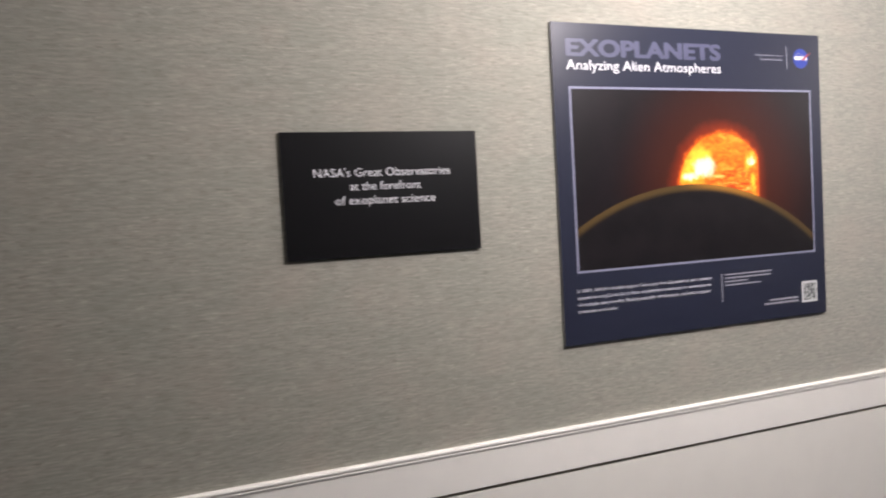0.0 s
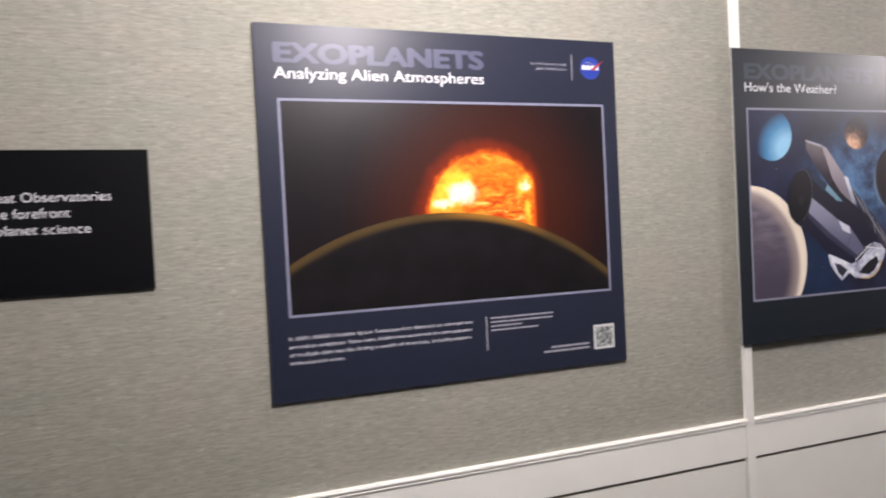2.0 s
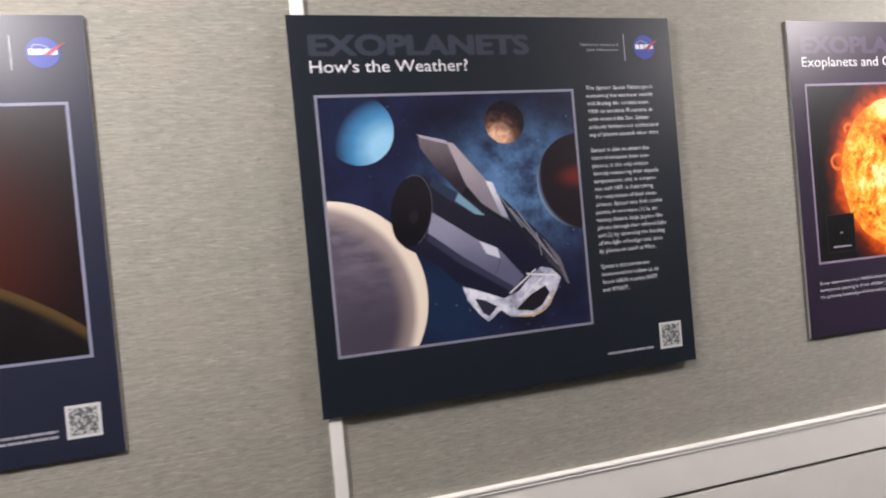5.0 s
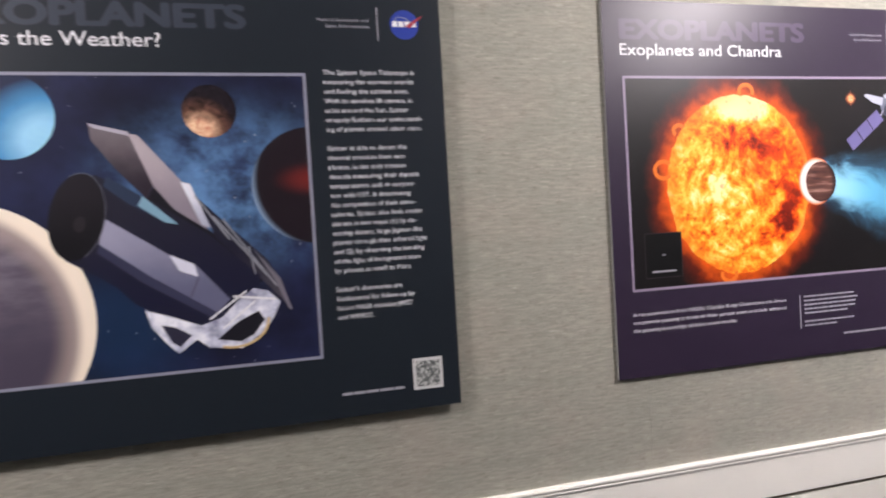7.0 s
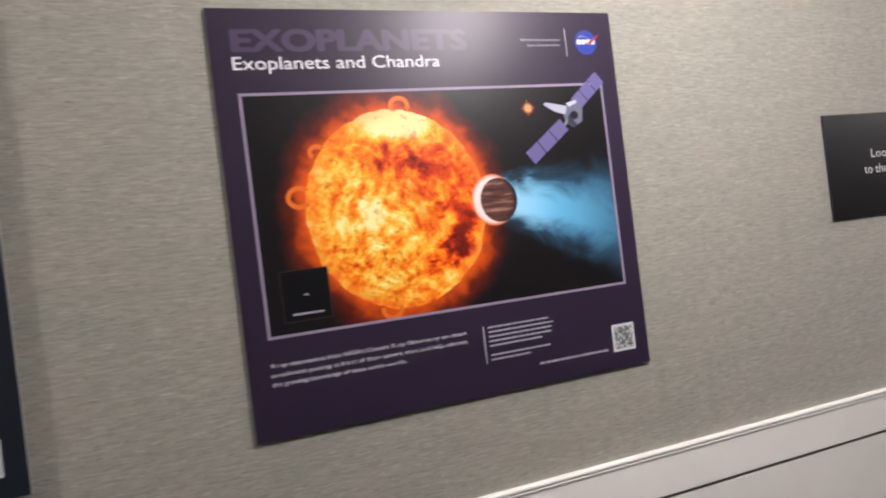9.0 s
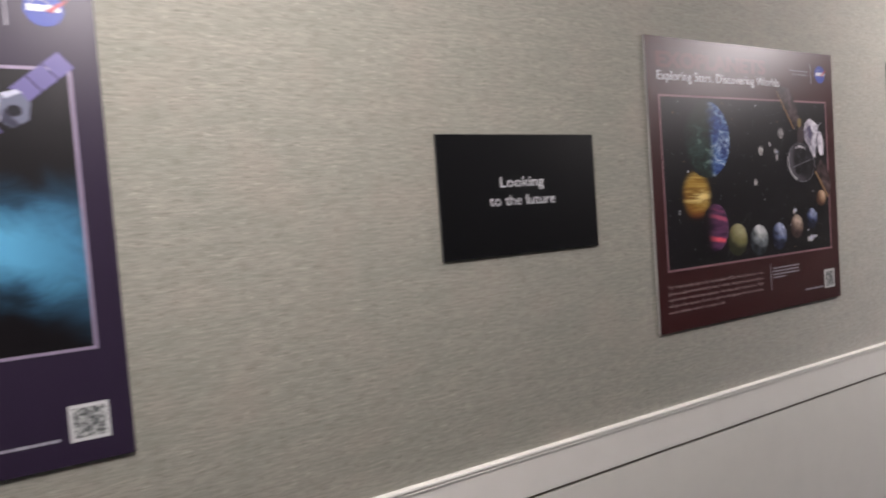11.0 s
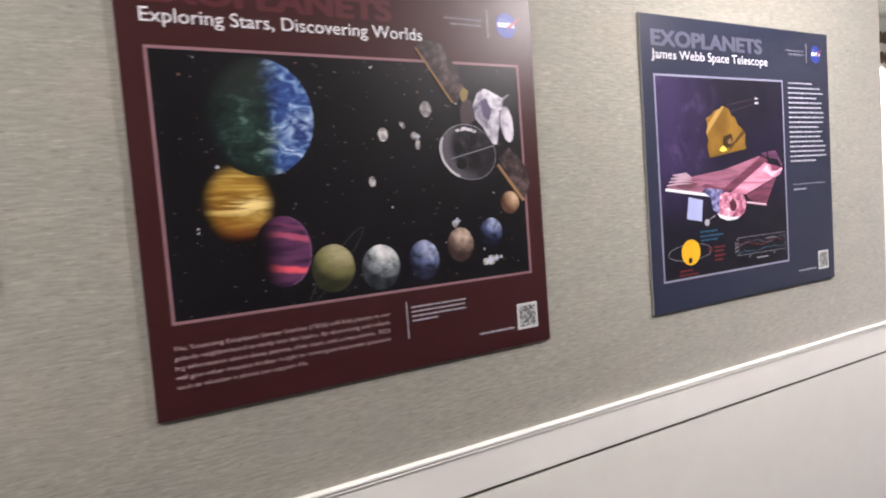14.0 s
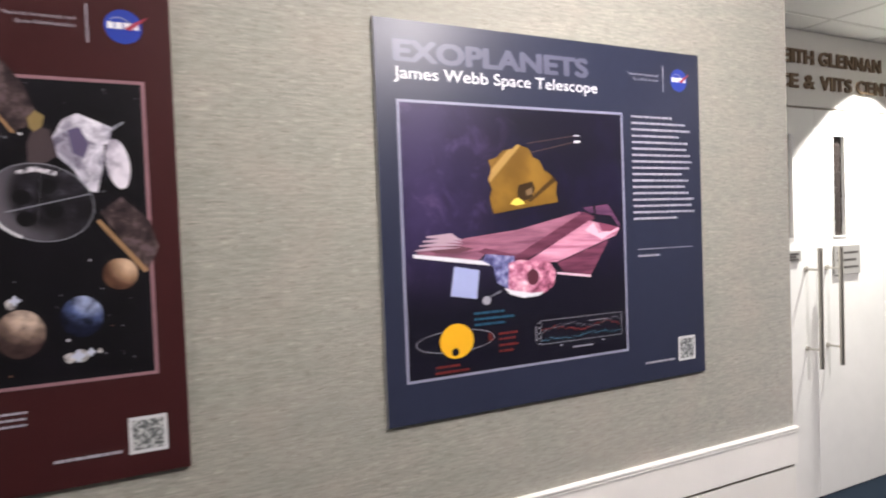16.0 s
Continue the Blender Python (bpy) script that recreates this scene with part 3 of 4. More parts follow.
flat("shield", [(0.293, 0.515), (0.307, 0.512), (0.371, 0.433), (0.407, 0.350), (0.356, 0.387), (0.326, 0.427)], -0.0075, graded("pale_panel_print", (136, 128, 140), (176, 166, 172), 0.38, 0.50), craft)
flat("shield_edge", [(0.368, 0.433), (0.383, 0.429), (0.412, 0.353), (0.397, 0.359)], -0.0078, graded("white_bar_print", (168, 172, 190), (226, 228, 238), 0.36, 0.42), craft)
flat("shield", [(0.387, 0.412), (0.434, 0.362), (0.498, 0.296), (0.523, 0.253), (0.538, 0.203), (0.496, 0.252), (0.419, 0.336)], -0.0075, graded("dark_wing_print", (72, 68, 78), (30, 30, 46), 0.22, 0.32), craft)
flat("wing_edge", [(0.478, 0.314), (0.520, 0.260), (0.537, 0.203), (0.531, 0.206), (0.512, 0.254)], -0.0077, ink("wing_edge_print", (112, 108, 118)), craft)
for ax, az, bx, bz in ((0.415, 0.372, 0.500, 0.262), (0.430, 0.366, 0.512, 0.246), (0.470, 0.318, 0.478, 0.268), (0.388, 0.408, 0.440, 0.330)):
    flat("strut", [(ax, az), (ax + 0.0022, az + 0.002), (bx + 0.0022, bz + 0.002), (bx, bz)], -0.0079, STEEL_INK, craft)
flat("tube", [(0.238, 0.450), (0.256, 0.439), (0.318, 0.406), (0.407, 0.342), (0.486, 0.268), (0.484, 0.233), (0.448, 0.208), (0.412, 0.189), (0.360, 0.198), (0.320, 0.212), (0.285, 0.235), (0.261, 0.263),
              (0.220, 0.292), (0.186, 0.313)], -0.0076, graded("tube_print", (24, 25, 48), (34, 34, 48), 0.24, 0.42), craft)
flat("teal_panel", [(0.256, 0.446), (0.312, 0.408), (0.360, 0.364), (0.342, 0.365), (0.286, 0.400), (0.250, 0.430)], -0.0077, graded("slate_glint_print", (44, 56, 78), (96, 118, 142), 0.35, 0.40, 0), craft)
flat("teal_panel", [(0.308, 0.412), (0.361, 0.362), (0.340, 0.366), (0.300, 0.396)], -0.0078, ink("teal_print", (122, 160, 180)), craft)
flat("tube_side", [(0.248, 0.378), (0.343, 0.312), (0.384, 0.292), (0.435, 0.230), (0.413, 0.209), (0.312, 0.278), (0.238, 0.336)], -0.0078, graded("tube_light_print", (96, 98, 124), (150, 150, 172), 0.24, 0.37), craft)
flat("tube_shade", [(0.238, 0.336), (0.312, 0.278), (0.413, 0.209), (0.405, 0.200), (0.300, 0.268), (0.234, 0.322)], -0.00785, ink("tube_shade_print", (52, 54, 78)), craft)
flat("tube_glint", [(0.343, 0.312), (0.381, 0.294), (0.386, 0.272), (0.357, 0.284)], -0.0079, ink("tube_glint_print", (214, 216, 230)), craft)
flat("tube_seam", [(0.386, 0.272), (0.388, 0.270), (0.374, 0.238), (0.371, 0.240)], -0.0080, ink("seam_print", (84, 84, 104)), craft)
disc("aperture", 0.209, 0.382, 0.041, 0.0715, -0.0080, graded("aperture_print", (15, 14, 20), (30, 27, 34), 0.32, 0.44), craft, turn=-0.22)
ring("aperture_rim", 0.209, 0.382, 0.0415, 0.0722, 0.0012, -0.0082, ink("aperture_rim_print", (104, 106, 118)), craft, start=-60, end=120, turn=-0.22)
disc("aperture_spot", 0.212, 0.370, 0.009, 0.013, -0.0083, ink("aperture_spot_print", (40, 37, 42)), craft, turn=-0.22, n=16)
flat("frame", [(0.300, 0.222), (0.335, 0.210), (0.386, 0.189), (0.420, 0.200), (0.447, 0.226), (0.474, 0.246), (0.498, 0.240), (0.518, 0.219), (0.505, 0.192), (0.488, 0.170), (0.450, 0.144),
               (0.397, 0.150), (0.378, 0.166), (0.348, 0.145), (0.332, 0.161), (0.308, 0.193)], -0.0079, FRAME_PRINT, craft)
flat("frame_opening", [(0.323, 0.195), (0.344, 0.190), (0.370, 0.174), (0.351, 0.156), (0.339, 0.164)], -0.0081, ink("opening_print", (44, 44, 62)), craft)
flat("frame_opening", [(0.411, 0.163), (0.445, 0.190), (0.480, 0.206), (0.489, 0.190), (0.470, 0.166), (0.448, 0.156)], -0.0081, DARK_METAL_INK, craft)
for ax, az, bx, bz in ((0.400, 0.196, 0.462, 0.240), (0.420, 0.178, 0.476, 0.222), (0.440, 0.232, 0.512, 0.222)):
    flat("frame_bar", [(ax, az), (ax, az + 0.004), (bx, bz + 0.004), (bx, bz)], -0.0082, WHITE_INK, craft)
ring("gold_rim", 0.438, 0.193, 0.060, 0.048, 0.004, -0.0083, ink("pale_gold_print", (206, 176, 128)), craft, start=-110, end=0)
body_text([("The Spitzer Space Telescope is", .83), ("measuring the warmest worlds", .82), ("and finding the coldest ones.", .77), ("With its sensitive IR camera, in", .80),
           ("orbit around the Sun, Spitzer", .76), ("uniquely furthers our understand-", .88), ("ing of planets around other stars.", .87), ("", 0), ("Spitzer is able to detect the", .72),
           ("thermal emission from exo-", .71), ("planets, is the only mission", .70), ("directly measuring their dayside", .82), ("temperatures, and, in conjunc-", .78),
           ("tion with HST, is determining", .73), ("the composition of their atmo-", .77), ("spheres. Spitzer also finds cooler", .84), ("planets in two ways: (1) by de-", .77),
           ("tecting distant, large Jupiter-like", .82), ("planets through their infrared light", .86), ("and (2) by observing the bending", .83), ("of the light of background stars", .79),
           ("by planets as small as Mars.", .70), ("", 0), ("Spitzer's discoveries are", .60), ("fundamental for follow-up by", .71), ("future NASA missions JWST", .69), ("and WFIRST.", .32)],
          0.6155, 0.198, 0.6125, 0.01675, 0.0088, top)
quads("line_of_writing", words(0.614, 0.727, 0.0425, 0.0048, random.Random(5)), -0.0068, PALE_INK, top)

# ---- poster: large sun with small planet ----
face = ink("purple_print", (44, 35, 54), GLOSS)
top, pic = poster(2.3485, 0.834, face, ink("dim_purple_heading_print", (74, 62, 86)), ink("lilac_line_print", (150, 138, 160)), "Exoplanets and Chandra", 0.427, 0.488,
                  (0.040, 0.795, 0.1765, 0.6155), "purple exhibition poster with large fiery sun and satellite on fabric wall")
p, tone = sky_paint("black_sky_print", (14, 12, 15), (20, 17, 20))
edge = p.noise(20, 4, 0.6)
far = p.math("SUBTRACT", p.far(0.31, 0.3865, 0.94, 1), p.math("MULTIPLY", p.math("SUBTRACT", edge, 0.5), 0.07))
tone = p.mix(p.band(far, 0.256, 0.196), tone, C(112, 32, 10))
tone = p.mix(p.band(far, 0.222, 0.176), tone, C(232, 92, 18))
x, z = p.axis(0), p.axis(2)
run = p.math("SUBTRACT", x, 0.50)
swirl = p.math("MULTIPLY", p.math("SUBTRACT", p.noise(1, 5, 0.6, p.scaled(9, 1, 16, turn=0.35), 0.8), 0.5), 0.10)
middle = p.math("SUBTRACT", 0.392, p.math("MULTIPLY", run, 0.25))
off = p.math("ABSOLUTE", p.math("ADD", p.math("SUBTRACT", z, middle), swirl))
wide = p.math("ADD", p.math("MULTIPLY", run, 0.24), 0.034)
share = p.math("DIVIDE", off, p.math("MAXIMUM", wide, 0.001))
start = p.band(run, 0.0, 0.03)
haze = p.math("MULTIPLY", p.band(share, 1.5, 0.1), p.band(p.noise(13, 5, 0.65, None, 0.9), 0.12, 0.58))
tone = p.mix(p.math("MULTIPLY", p.math("MULTIPLY", haze, start), 0.8), tone, C(62, 116, 150))
core = p.math("MULTIPLY", p.band(share, 0.95, 0.15), p.band(run, 0.36, 0.08))
tone = p.mix(p.math("MULTIPLY", core, start), tone, C(104, 186, 226))
near = p.math("MULTIPLY", p.band(run, 0.17, 0.03), p.band(share, 0.95, 0.2))
tone = p.mix(p.math("MULTIPLY", near, start), tone, C(156, 214, 242))
flat("picture", rect(pic), -0.0067, p.color(tone).mat, top, "black printed sky with pale blue jet")
p = Paint("fiery_sun_print", GLOSS, 0, SHEEN)
lean = p.math("ADD", p.far(0.24, 0.36, 1, 1), p.math("MULTIPLY", p.math("SUBTRACT", p.noise(14, 4, 0.6), 0.5), 0.16))
heat = p.math("SUBTRACT", p.math("MULTIPLY", p.band(lean, 0.24, 0.03), 0.10), p.math("MULTIPLY", p.band(lean, 0.13, 0.27), 0.045))
heat = p.math("ADD", heat, p.math("MULTIPLY", p.band(p.far(0.325, 0.56, 1.8, 0.8), 0.07, 0.01), 0.16))
heat = p.math("ADD", heat, p.math("MULTIPLY", p.band(p.far(0.31, 0.3865, 0.94, 1), 0.165, 0.19), 0.03))
rough_edge = p.math("MULTIPLY", p.math("SUBTRACT", p.noise(26, 4, 0.6), 0.5), 0.09)
for x, z, sx, sz, deep in ((0.425, 0.300, 1.3, 0.8, 0.2), (0.29, 0.490, 1.9, 0.7, 0.12), (0.440, 0.355, 0.9, 0.9, 0.12), (0.38, 0.475, 1.2, 0.8, 0.07), (0.20, 0.29, 1.2, 0.8, 0.06)):
    spot = p.math("ADD", p.far(x, z, sx, sz), rough_edge)
    heat = p.math("SUBTRACT", heat, p.math("MULTIPLY", p.band(spot, 0.045, 0.01), deep))
crust = p.noise(34, 5, 0.7, None, 1.2)
heat = p.math("ADD", heat, p.math("MULTIPLY", p.math("SUBTRACT", crust, 0.46), 0.28))
blotch = p.noise(15, 3, 0.5, None, 1.6)
heat = p.math("ADD", heat, p.math("MULTIPLY", p.math("SUBTRACT", blotch, 0.5), 0.38))
heat = p.math("ADD", heat, p.math("MULTIPLY", p.band(p.far(0.315, 0.555, 1.7, 0.7), 0.075, 0.015), 0.22))
heat = p.math("ADD", heat, p.math("MULTIPLY", p.band(p.far(0.256, 0.37, 0.5, 1.3), 0.07, 0.01), 0.10))
tone = fire(p, 11, 1.8, heat)
flecks = p.band(p.noise(62, 3, 0.6), 0.60, 0.68)
tone = p.mix(p.math("MULTIPLY", flecks, 0.45), tone, C(176, 44, 10))
limb = p.math("MULTIPLY", p.band(p.far(0.31, 0.3865, 0.94, 1), 0.150, 0.190), p.band(p.axis(0), 0.44, 0.22))
tone = p.mix(p.math("MULTIPLY", limb, 0.55), tone, C(246, 138, 40))
tone = p.mix(p.math("MULTIPLY", p.band(p.far(0.31, 0.3865, 0.94, 1), 0.172, 0.192), p.band(p.axis(0), 0.36, 0.46)), tone, C(250, 150, 60))
redder = p.math("MULTIPLY", p.band(p.far(0.40, 0.44, 1.2, 1.2), 0.12, 0.03), p.band(p.noise(20, 4, 0.6, None, 1.0), 0.40, 0.60))
tone = p.mix(p.math("MULTIPLY", redder, 0.65), tone, C(206, 60, 14))
bm_points = []
for i in range(120):
    a = 2 * math.pi * i / 120
    k = 1 + 0.02 * noise.noise((3 * math.cos(a), 3 * math.sin(a), 2.0)) + 0.022 * noise.noise((11 * math.cos(a), 11 * math.sin(a), 5.0))
    bm_points.append((0.31 + 0.178 * k * math.cos(a), 0.3865 + 0.19 * k * math.sin(a)))
sun = flat("sun", bm_points, -0.0070, p.color(tone).mat, top, "fiery orange sun with dark patches")
LOOP = ink("orange_loop_print", (228, 116, 40))
for x, z, r, a0, a1 in ((0.124, 0.423, 0.024, 40, 320), (0.332, 0.583, 0.021, -30, 210), (0.165, 0.503, 0.017, 30, 230), (0.272, 0.198, 0.022, 160, 380)):
    ring("prominence", x, z, r, r * 0.9, 0.0085, -0.0072, LOOP, sun, a0, a1, n=28)
p = Paint("white_glow_print", GLOSS, 0, SHEEN)
tone = p.mix(p.band(p.far(0.506, 0.3855, 0.047, 0.052), 0.82, 1.0), C(246, 228, 220), C(226, 122, 70))
disc("planet_glow", 0.506, 0.3855, 0.047, 0.052, -0.0074, p.color(tone).mat, top)
p = Paint("striped_planet_print", GLOSS, 0, SHEEN)
stripe = p.noise(1, 2, 0.5, p.scaled(12, 1, 90, turn=0.15))
tone = p.ramp(stripe, [(0.35, C(58, 34, 32)), (0.55, C(98, 62, 54)), (0.68, C(168, 132, 120))])
tone = p.mix(p.band(p.far(0.505, 0.3845, 0.94, 1), 0.040, 0.056), tone, C(24, 16, 20))
disc("planet", 0.5185, 0.3845, 0.0405, 0.0445, -0.0076, p.color(tone).mat, top)
sat = tagged(new("satellite"), "printed satellite with two violet panels")
sat.parent = top
VIOLET = ink("violet_panel_print", (104, 98, 146))
for a, b in (((0.600, 0.462), (0.690, 0.530)), ((0.722, 0.570), (0.790, 0.628))):
    dx, dz = b[0] - a[0], b[1] - a[1]
    length = math.hypot(dx, dz)
    nx, nz = -dz / length * 0.0155, dx / length * 0.0155
    for k in range(3):
        s0, s1 = k / 3 + 0.01, (k + 1) / 3 - 0.01
        flat("solar_panel", [(a[0] + dx * s0 - nx, a[1] + dz * s0 - nz), (a[0] + dx * s1 - nx, a[1] + dz * s1 - nz), (a[0] + dx * s1 + nx, a[1] + dz * s1 + nz),
                             (a[0] + dx * s0 + nx, a[1] + dz * s0 + nz)], -0.0080, VIOLET, sat)
flat("satellite_body", [(0.690, 0.548), (0.700, 0.574), (0.722, 0.580), (0.738, 0.560), (0.734, 0.534), (0.712, 0.522), (0.697, 0.532)], -0.0082, ink("satellite_grey_print", (104, 108, 126)), sat)
flat("satellite_wing", [(0.645, 0.572), (0.651, 0.577), (0.700, 0.568), (0.696, 0.550), (0.672, 0.556)], -0.0083, ink("satellite_pale_print", (170, 174, 190)), sat)
flat("satellite_shadow", [(0.697, 0.533), (0.712, 0.523), (0.722, 0.527), (0.712, 0.540), (0.704, 0.552)], -0.0084, ink("satellite_shadow_print", (58, 58, 74)), sat)
flat("satellite_glint", [(0.700, 0.574), (0.722, 0.580), (0.727, 0.575), (0.706, 0.566)], -0.0084, ink("satellite_glint_print", (186, 190, 206)), sat)
flat("satellite_strut", [(0.689, 0.529), (0.692, 0.526), (0.700, 0.538), (0.697, 0.541)], -0.0084, ink("satellite_strut_print", (150, 150, 168)), sat)
disc("satellite_hole", 0.716, 0.548, 0.010, 0.009, -0.0084, DARK_METAL_INK, sat, n=16)
p = Paint("small_star_print", GLOSS, 0, SHEEN)
tone = p.ramp(p.math("DIVIDE", p.far(0.609, 0.567), 0.016), [(0.0, C(255, 240, 220)), (0.3, C(246, 170, 110)), (0.7, C(90, 34, 22)), (1.0, C(16, 13, 16))])
for sx, sz in ((0.018, 0.0012), (0.0012, 0.020)):
    flat("star_ray", [(0.609 - sx, 0.567), (0.609, 0.567 - sz), (0.609 + sx, 0.567), (0.609, 0.567 + sz)], -0.00705, ink("star_ray_print", (206, 120, 80)), top)
disc("small_star", 0.609, 0.567, 0.016, 0.016, -0.0070, p.color(tone).mat, top, n=24)
inset = flat("inset", rect((0.073, 0.158, 0.203, 0.293)), -0.0075, BLACK_INK, top)
quads("inset_border", [(0.072, 0.159, 0.293, 0.2945), (0.072, 0.159, 0.2015, 0.203), (0.072, 0.0735, 0.203, 0.293), (0.1575, 0.159, 0.203, 0.293)], -0.0077, ink("dim_grey_print", (58, 52, 56)), inset)
quads("inset_line", [(0.088, 0.144, 0.213, 0.2165)], -0.0077, PALE_INK, inset)
quads("inset_dot", [(0.112, 0.120, 0.247, 0.25)], -0.0077, PALE_INK, inset)
body_text([("X-ray observations from NASA's Chandra X-ray Observatory can detect", 1), ("exoplanets passing in front of their parent stars and help advance", 1),
           ("the growing knowledge of these exotic worlds.", 0.66)], 0.038, 0.376, 0.1265, 0.0165, 0.0078, top)
side_note(0.461, 0.607, [0.93, 1, 0.97, 0.95, 0.8, 0, 0.92, 0.6], top, 7, address=(0.566, 0.732))

# ---- poster: row of planets ----
face = ink("maroon_print", (58, 26, 27), GLOSS)
top, pic = poster(4.408, 0.834, face, ink("dim_maroon_heading_print", (84, 42, 46)), ink("pink_grey_line_print", (146, 112, 118)), "Exploring Stars, Discovering Worlds", 0.555, 0.490,
                  (0.038, 0.7925, 0.158, 0.6195), "maroon exhibition poster with planets on black sky on fabric wall")
p, tone = sky_paint("black_star_sky_print", (11, 10, 14), (18, 16, 22))
flat("picture", rect(pic), -0.0067, p.color(tone).mat, top, "black printed star sky")
starfield(pic, 190, 44, top, -0.0069, ink("dim_star_print", (120, 120, 130)), big=0.0014)
starfield(pic, 26, 45, top, -0.00695, ink("warm_star_print", (122, 92, 74)), 0.0024)
starfield(pic, 26, 46, top, -0.00697, ink("bright_star_print", (206, 206, 214)), 0.0022)
p = Paint("gold_banded_planet_print", GLOSS, 0, SHEEN)
n = p.noise(1, 4, 0.6, p.scaled(7, 1, 46), 0.9)
tone = p.ramp(n, [(0.3, C(92, 60, 18)), (0.44, C(140, 102, 34)), (0.54, C(168, 132, 52)), (0.66, C(206, 176, 96))])
tone = p.mix(p.math("MULTIPLY", p.band(p.far(0.17, 0.350, 3.2, 1), 0.026, 0.004), p.band(n, 0.42, 0.56)), tone, C(244, 222, 150))
tone = p.mix(p.band(p.axis(2), 0.335, 0.29), tone, C(112, 52, 16))
tone = p.mix(p.band(p.far(0.166, 0.353, 0.93, 1.08), 0.040, 0.070), tone, C(15, 12, 12))
tone = p.mix(p.band(p.axis(2), 0.30, 0.282), tone, C(16, 12, 14))
disc("gold_planet", 0.166, 0.353, 0.0675, 0.0725, -0.0071, p.color(tone).mat, top)
p = Paint("green_blue_planet_print", GLOSS, 0, SHEEN)
n = p.noise(1, 5, 0.65, p.scaled(24, 1, 40), 1.2)
green = p.ramp(n, [(0.3, C(12, 18, 18)), (0.48, C(26, 44, 40)), (0.6, C(42, 66, 60)), (0.7, C(104, 130, 118)), (0.8, C(196, 212, 200))])
green = p.mix(p.band(p.axis(2), 0.50, 0.58), green, C(34, 42, 38))
blue = p.ramp(n, [(0.34, C(26, 38, 92)), (0.46, C(50, 80, 142)), (0.56, C(112, 146, 192)), (0.66, C(206, 220, 234))])
tone = p.mix(p.band(p.math("ADD", p.axis(0), p.math("MULTIPLY", p.math("SUBTRACT", p.noise(26, 3), 0.5), 0.05)), 0.220, 0.258), green, blue)
tone = p.mix(p.math("MULTIPLY", p.band(p.far(0.288, 0.485), 0.045, 0.0), p.band(n, 0.38, 0.62)), tone, C(196, 214, 232))
tone = p.mix(p.band(p.far(0.240, 0.505), 0.088, 0.122), tone, C(13, 14, 18))
disc("green_blue_planet", 0.216, 0.5035, 0.097, 0.1045, -0.0073, p.color(tone).mat, top, n=64)
p = Paint("magenta_planet_print", GLOSS, 0, SHEEN)
bend = p.math("ADD", p.axis(2), p.math("MULTIPLY", p.axis(0), 0.20))
bend = p.math("ADD", bend, p.math("MULTIPLY", p.math("SUBTRACT", p.noise(40, 3), 0.5), 0.010))
tone = p.mix(p.band(p.noise(1, 3, 0.5, p.scaled(8, 1, 60, turn=0.2)), 0.35, 0.65), C(54, 28, 58), C(98, 56, 92))
for at, half, hue in ((0.3385, 0.0085, C(176, 84, 112)), (0.3585, 0.005, C(120, 60, 96)), (0.2780, 0.0085, C(232, 92, 108))):
    away = p.math("ABSOLUTE", p.math("SUBTRACT", bend, at))
    tone = p.mix(p.math("MULTIPLY", p.band(away, half, half * 0.3), p.band(p.axis(0), 0.185, 0.235)), tone, hue)
tone = p.mix(p.band(p.axis(0), 0.250, 0.196), tone, C(13, 10, 15))
disc("magenta_planet", 0.236, 0.2625, 0.052, 0.0645, -0.0072, p.color(tone).mat, top)
ring("planet_limb", 0.236, 0.2625, 0.052, 0.0645, 0.0012, -0.00735, ink("lilac_limb_print", (140, 104, 146)), top, start=-75, end=75)
disc("olive_planet", 0.3275, 0.2215, 0.0425, 0.0455, -0.0074, planet_paint("olive_planet_print", 0.3275, 0.2215, 0.044, (0.5, 1), (176, 170, 130), (122, 118, 76), (50, 52, 34), 14, 3, 0.3), top)
ring("planet_ring", 0.335, 0.228, 0.088, 0.014, 0.0016, -0.0070, ink("dim_ring_print", (70, 70, 74)), top, turn=0.85)
disc("white_planet", 0.425, 0.2125, 0.0405, 0.0445, -0.0074, planet_paint("white_planet_print", 0.425, 0.2125, 0.042, (0.4, 1), (206, 208, 208), (134, 142, 146), (46, 52, 58), 34, 1, 0.95), top)
disc("blue_white_planet", 0.5215, 0.2165, 0.0345, 0.0405, -0.0074, planet_paint("blue_white_planet_print", 0.5215, 0.2165, 0.037, (0.4, 0.6), (160, 168, 196), (86, 98, 132), (30, 34, 54), 36, 1, 0.95), top)
disc("tan_planet", 0.611, 0.2395, 0.0315, 0.036, -0.0074, planet_paint("tan_planet_print", 0.611, 0.2395, 0.034, (0.3, 0.8), (184, 164, 148), (132, 112, 100), (58, 44, 42), 60, 1, 0.5), top)
disc("small_blue_planet", 0.6905, 0.2585, 0.0285, 0.0315, -0.0074, planet_paint("small_blue_planet_print", 0.6905, 0.2585, 0.03, (0.4, 0.8), (140, 150, 180), (64, 76, 112), (22, 26, 46), 50, 1, 0.95), top)
disc("orange_moon", 0.7455, 0.320, 0.0245, 0.0245, -0.0074, planet_paint("orange_moon_print", 0.7455, 0.320, 0.0245, (0.4, 0.4), (200, 172, 144), (156, 124, 98), (80, 54, 40), 50, 1, 0.3), top)
p = Paint("moon_grey_print", GLOSS, 0, SHEEN)
MOON = p.color(p.ramp(p.noise(90, 4, 0.6), [(0.34, C(104, 101, 104)), (0.5, C(162, 158, 157)), (0.62, C(210, 208, 206))])).mat
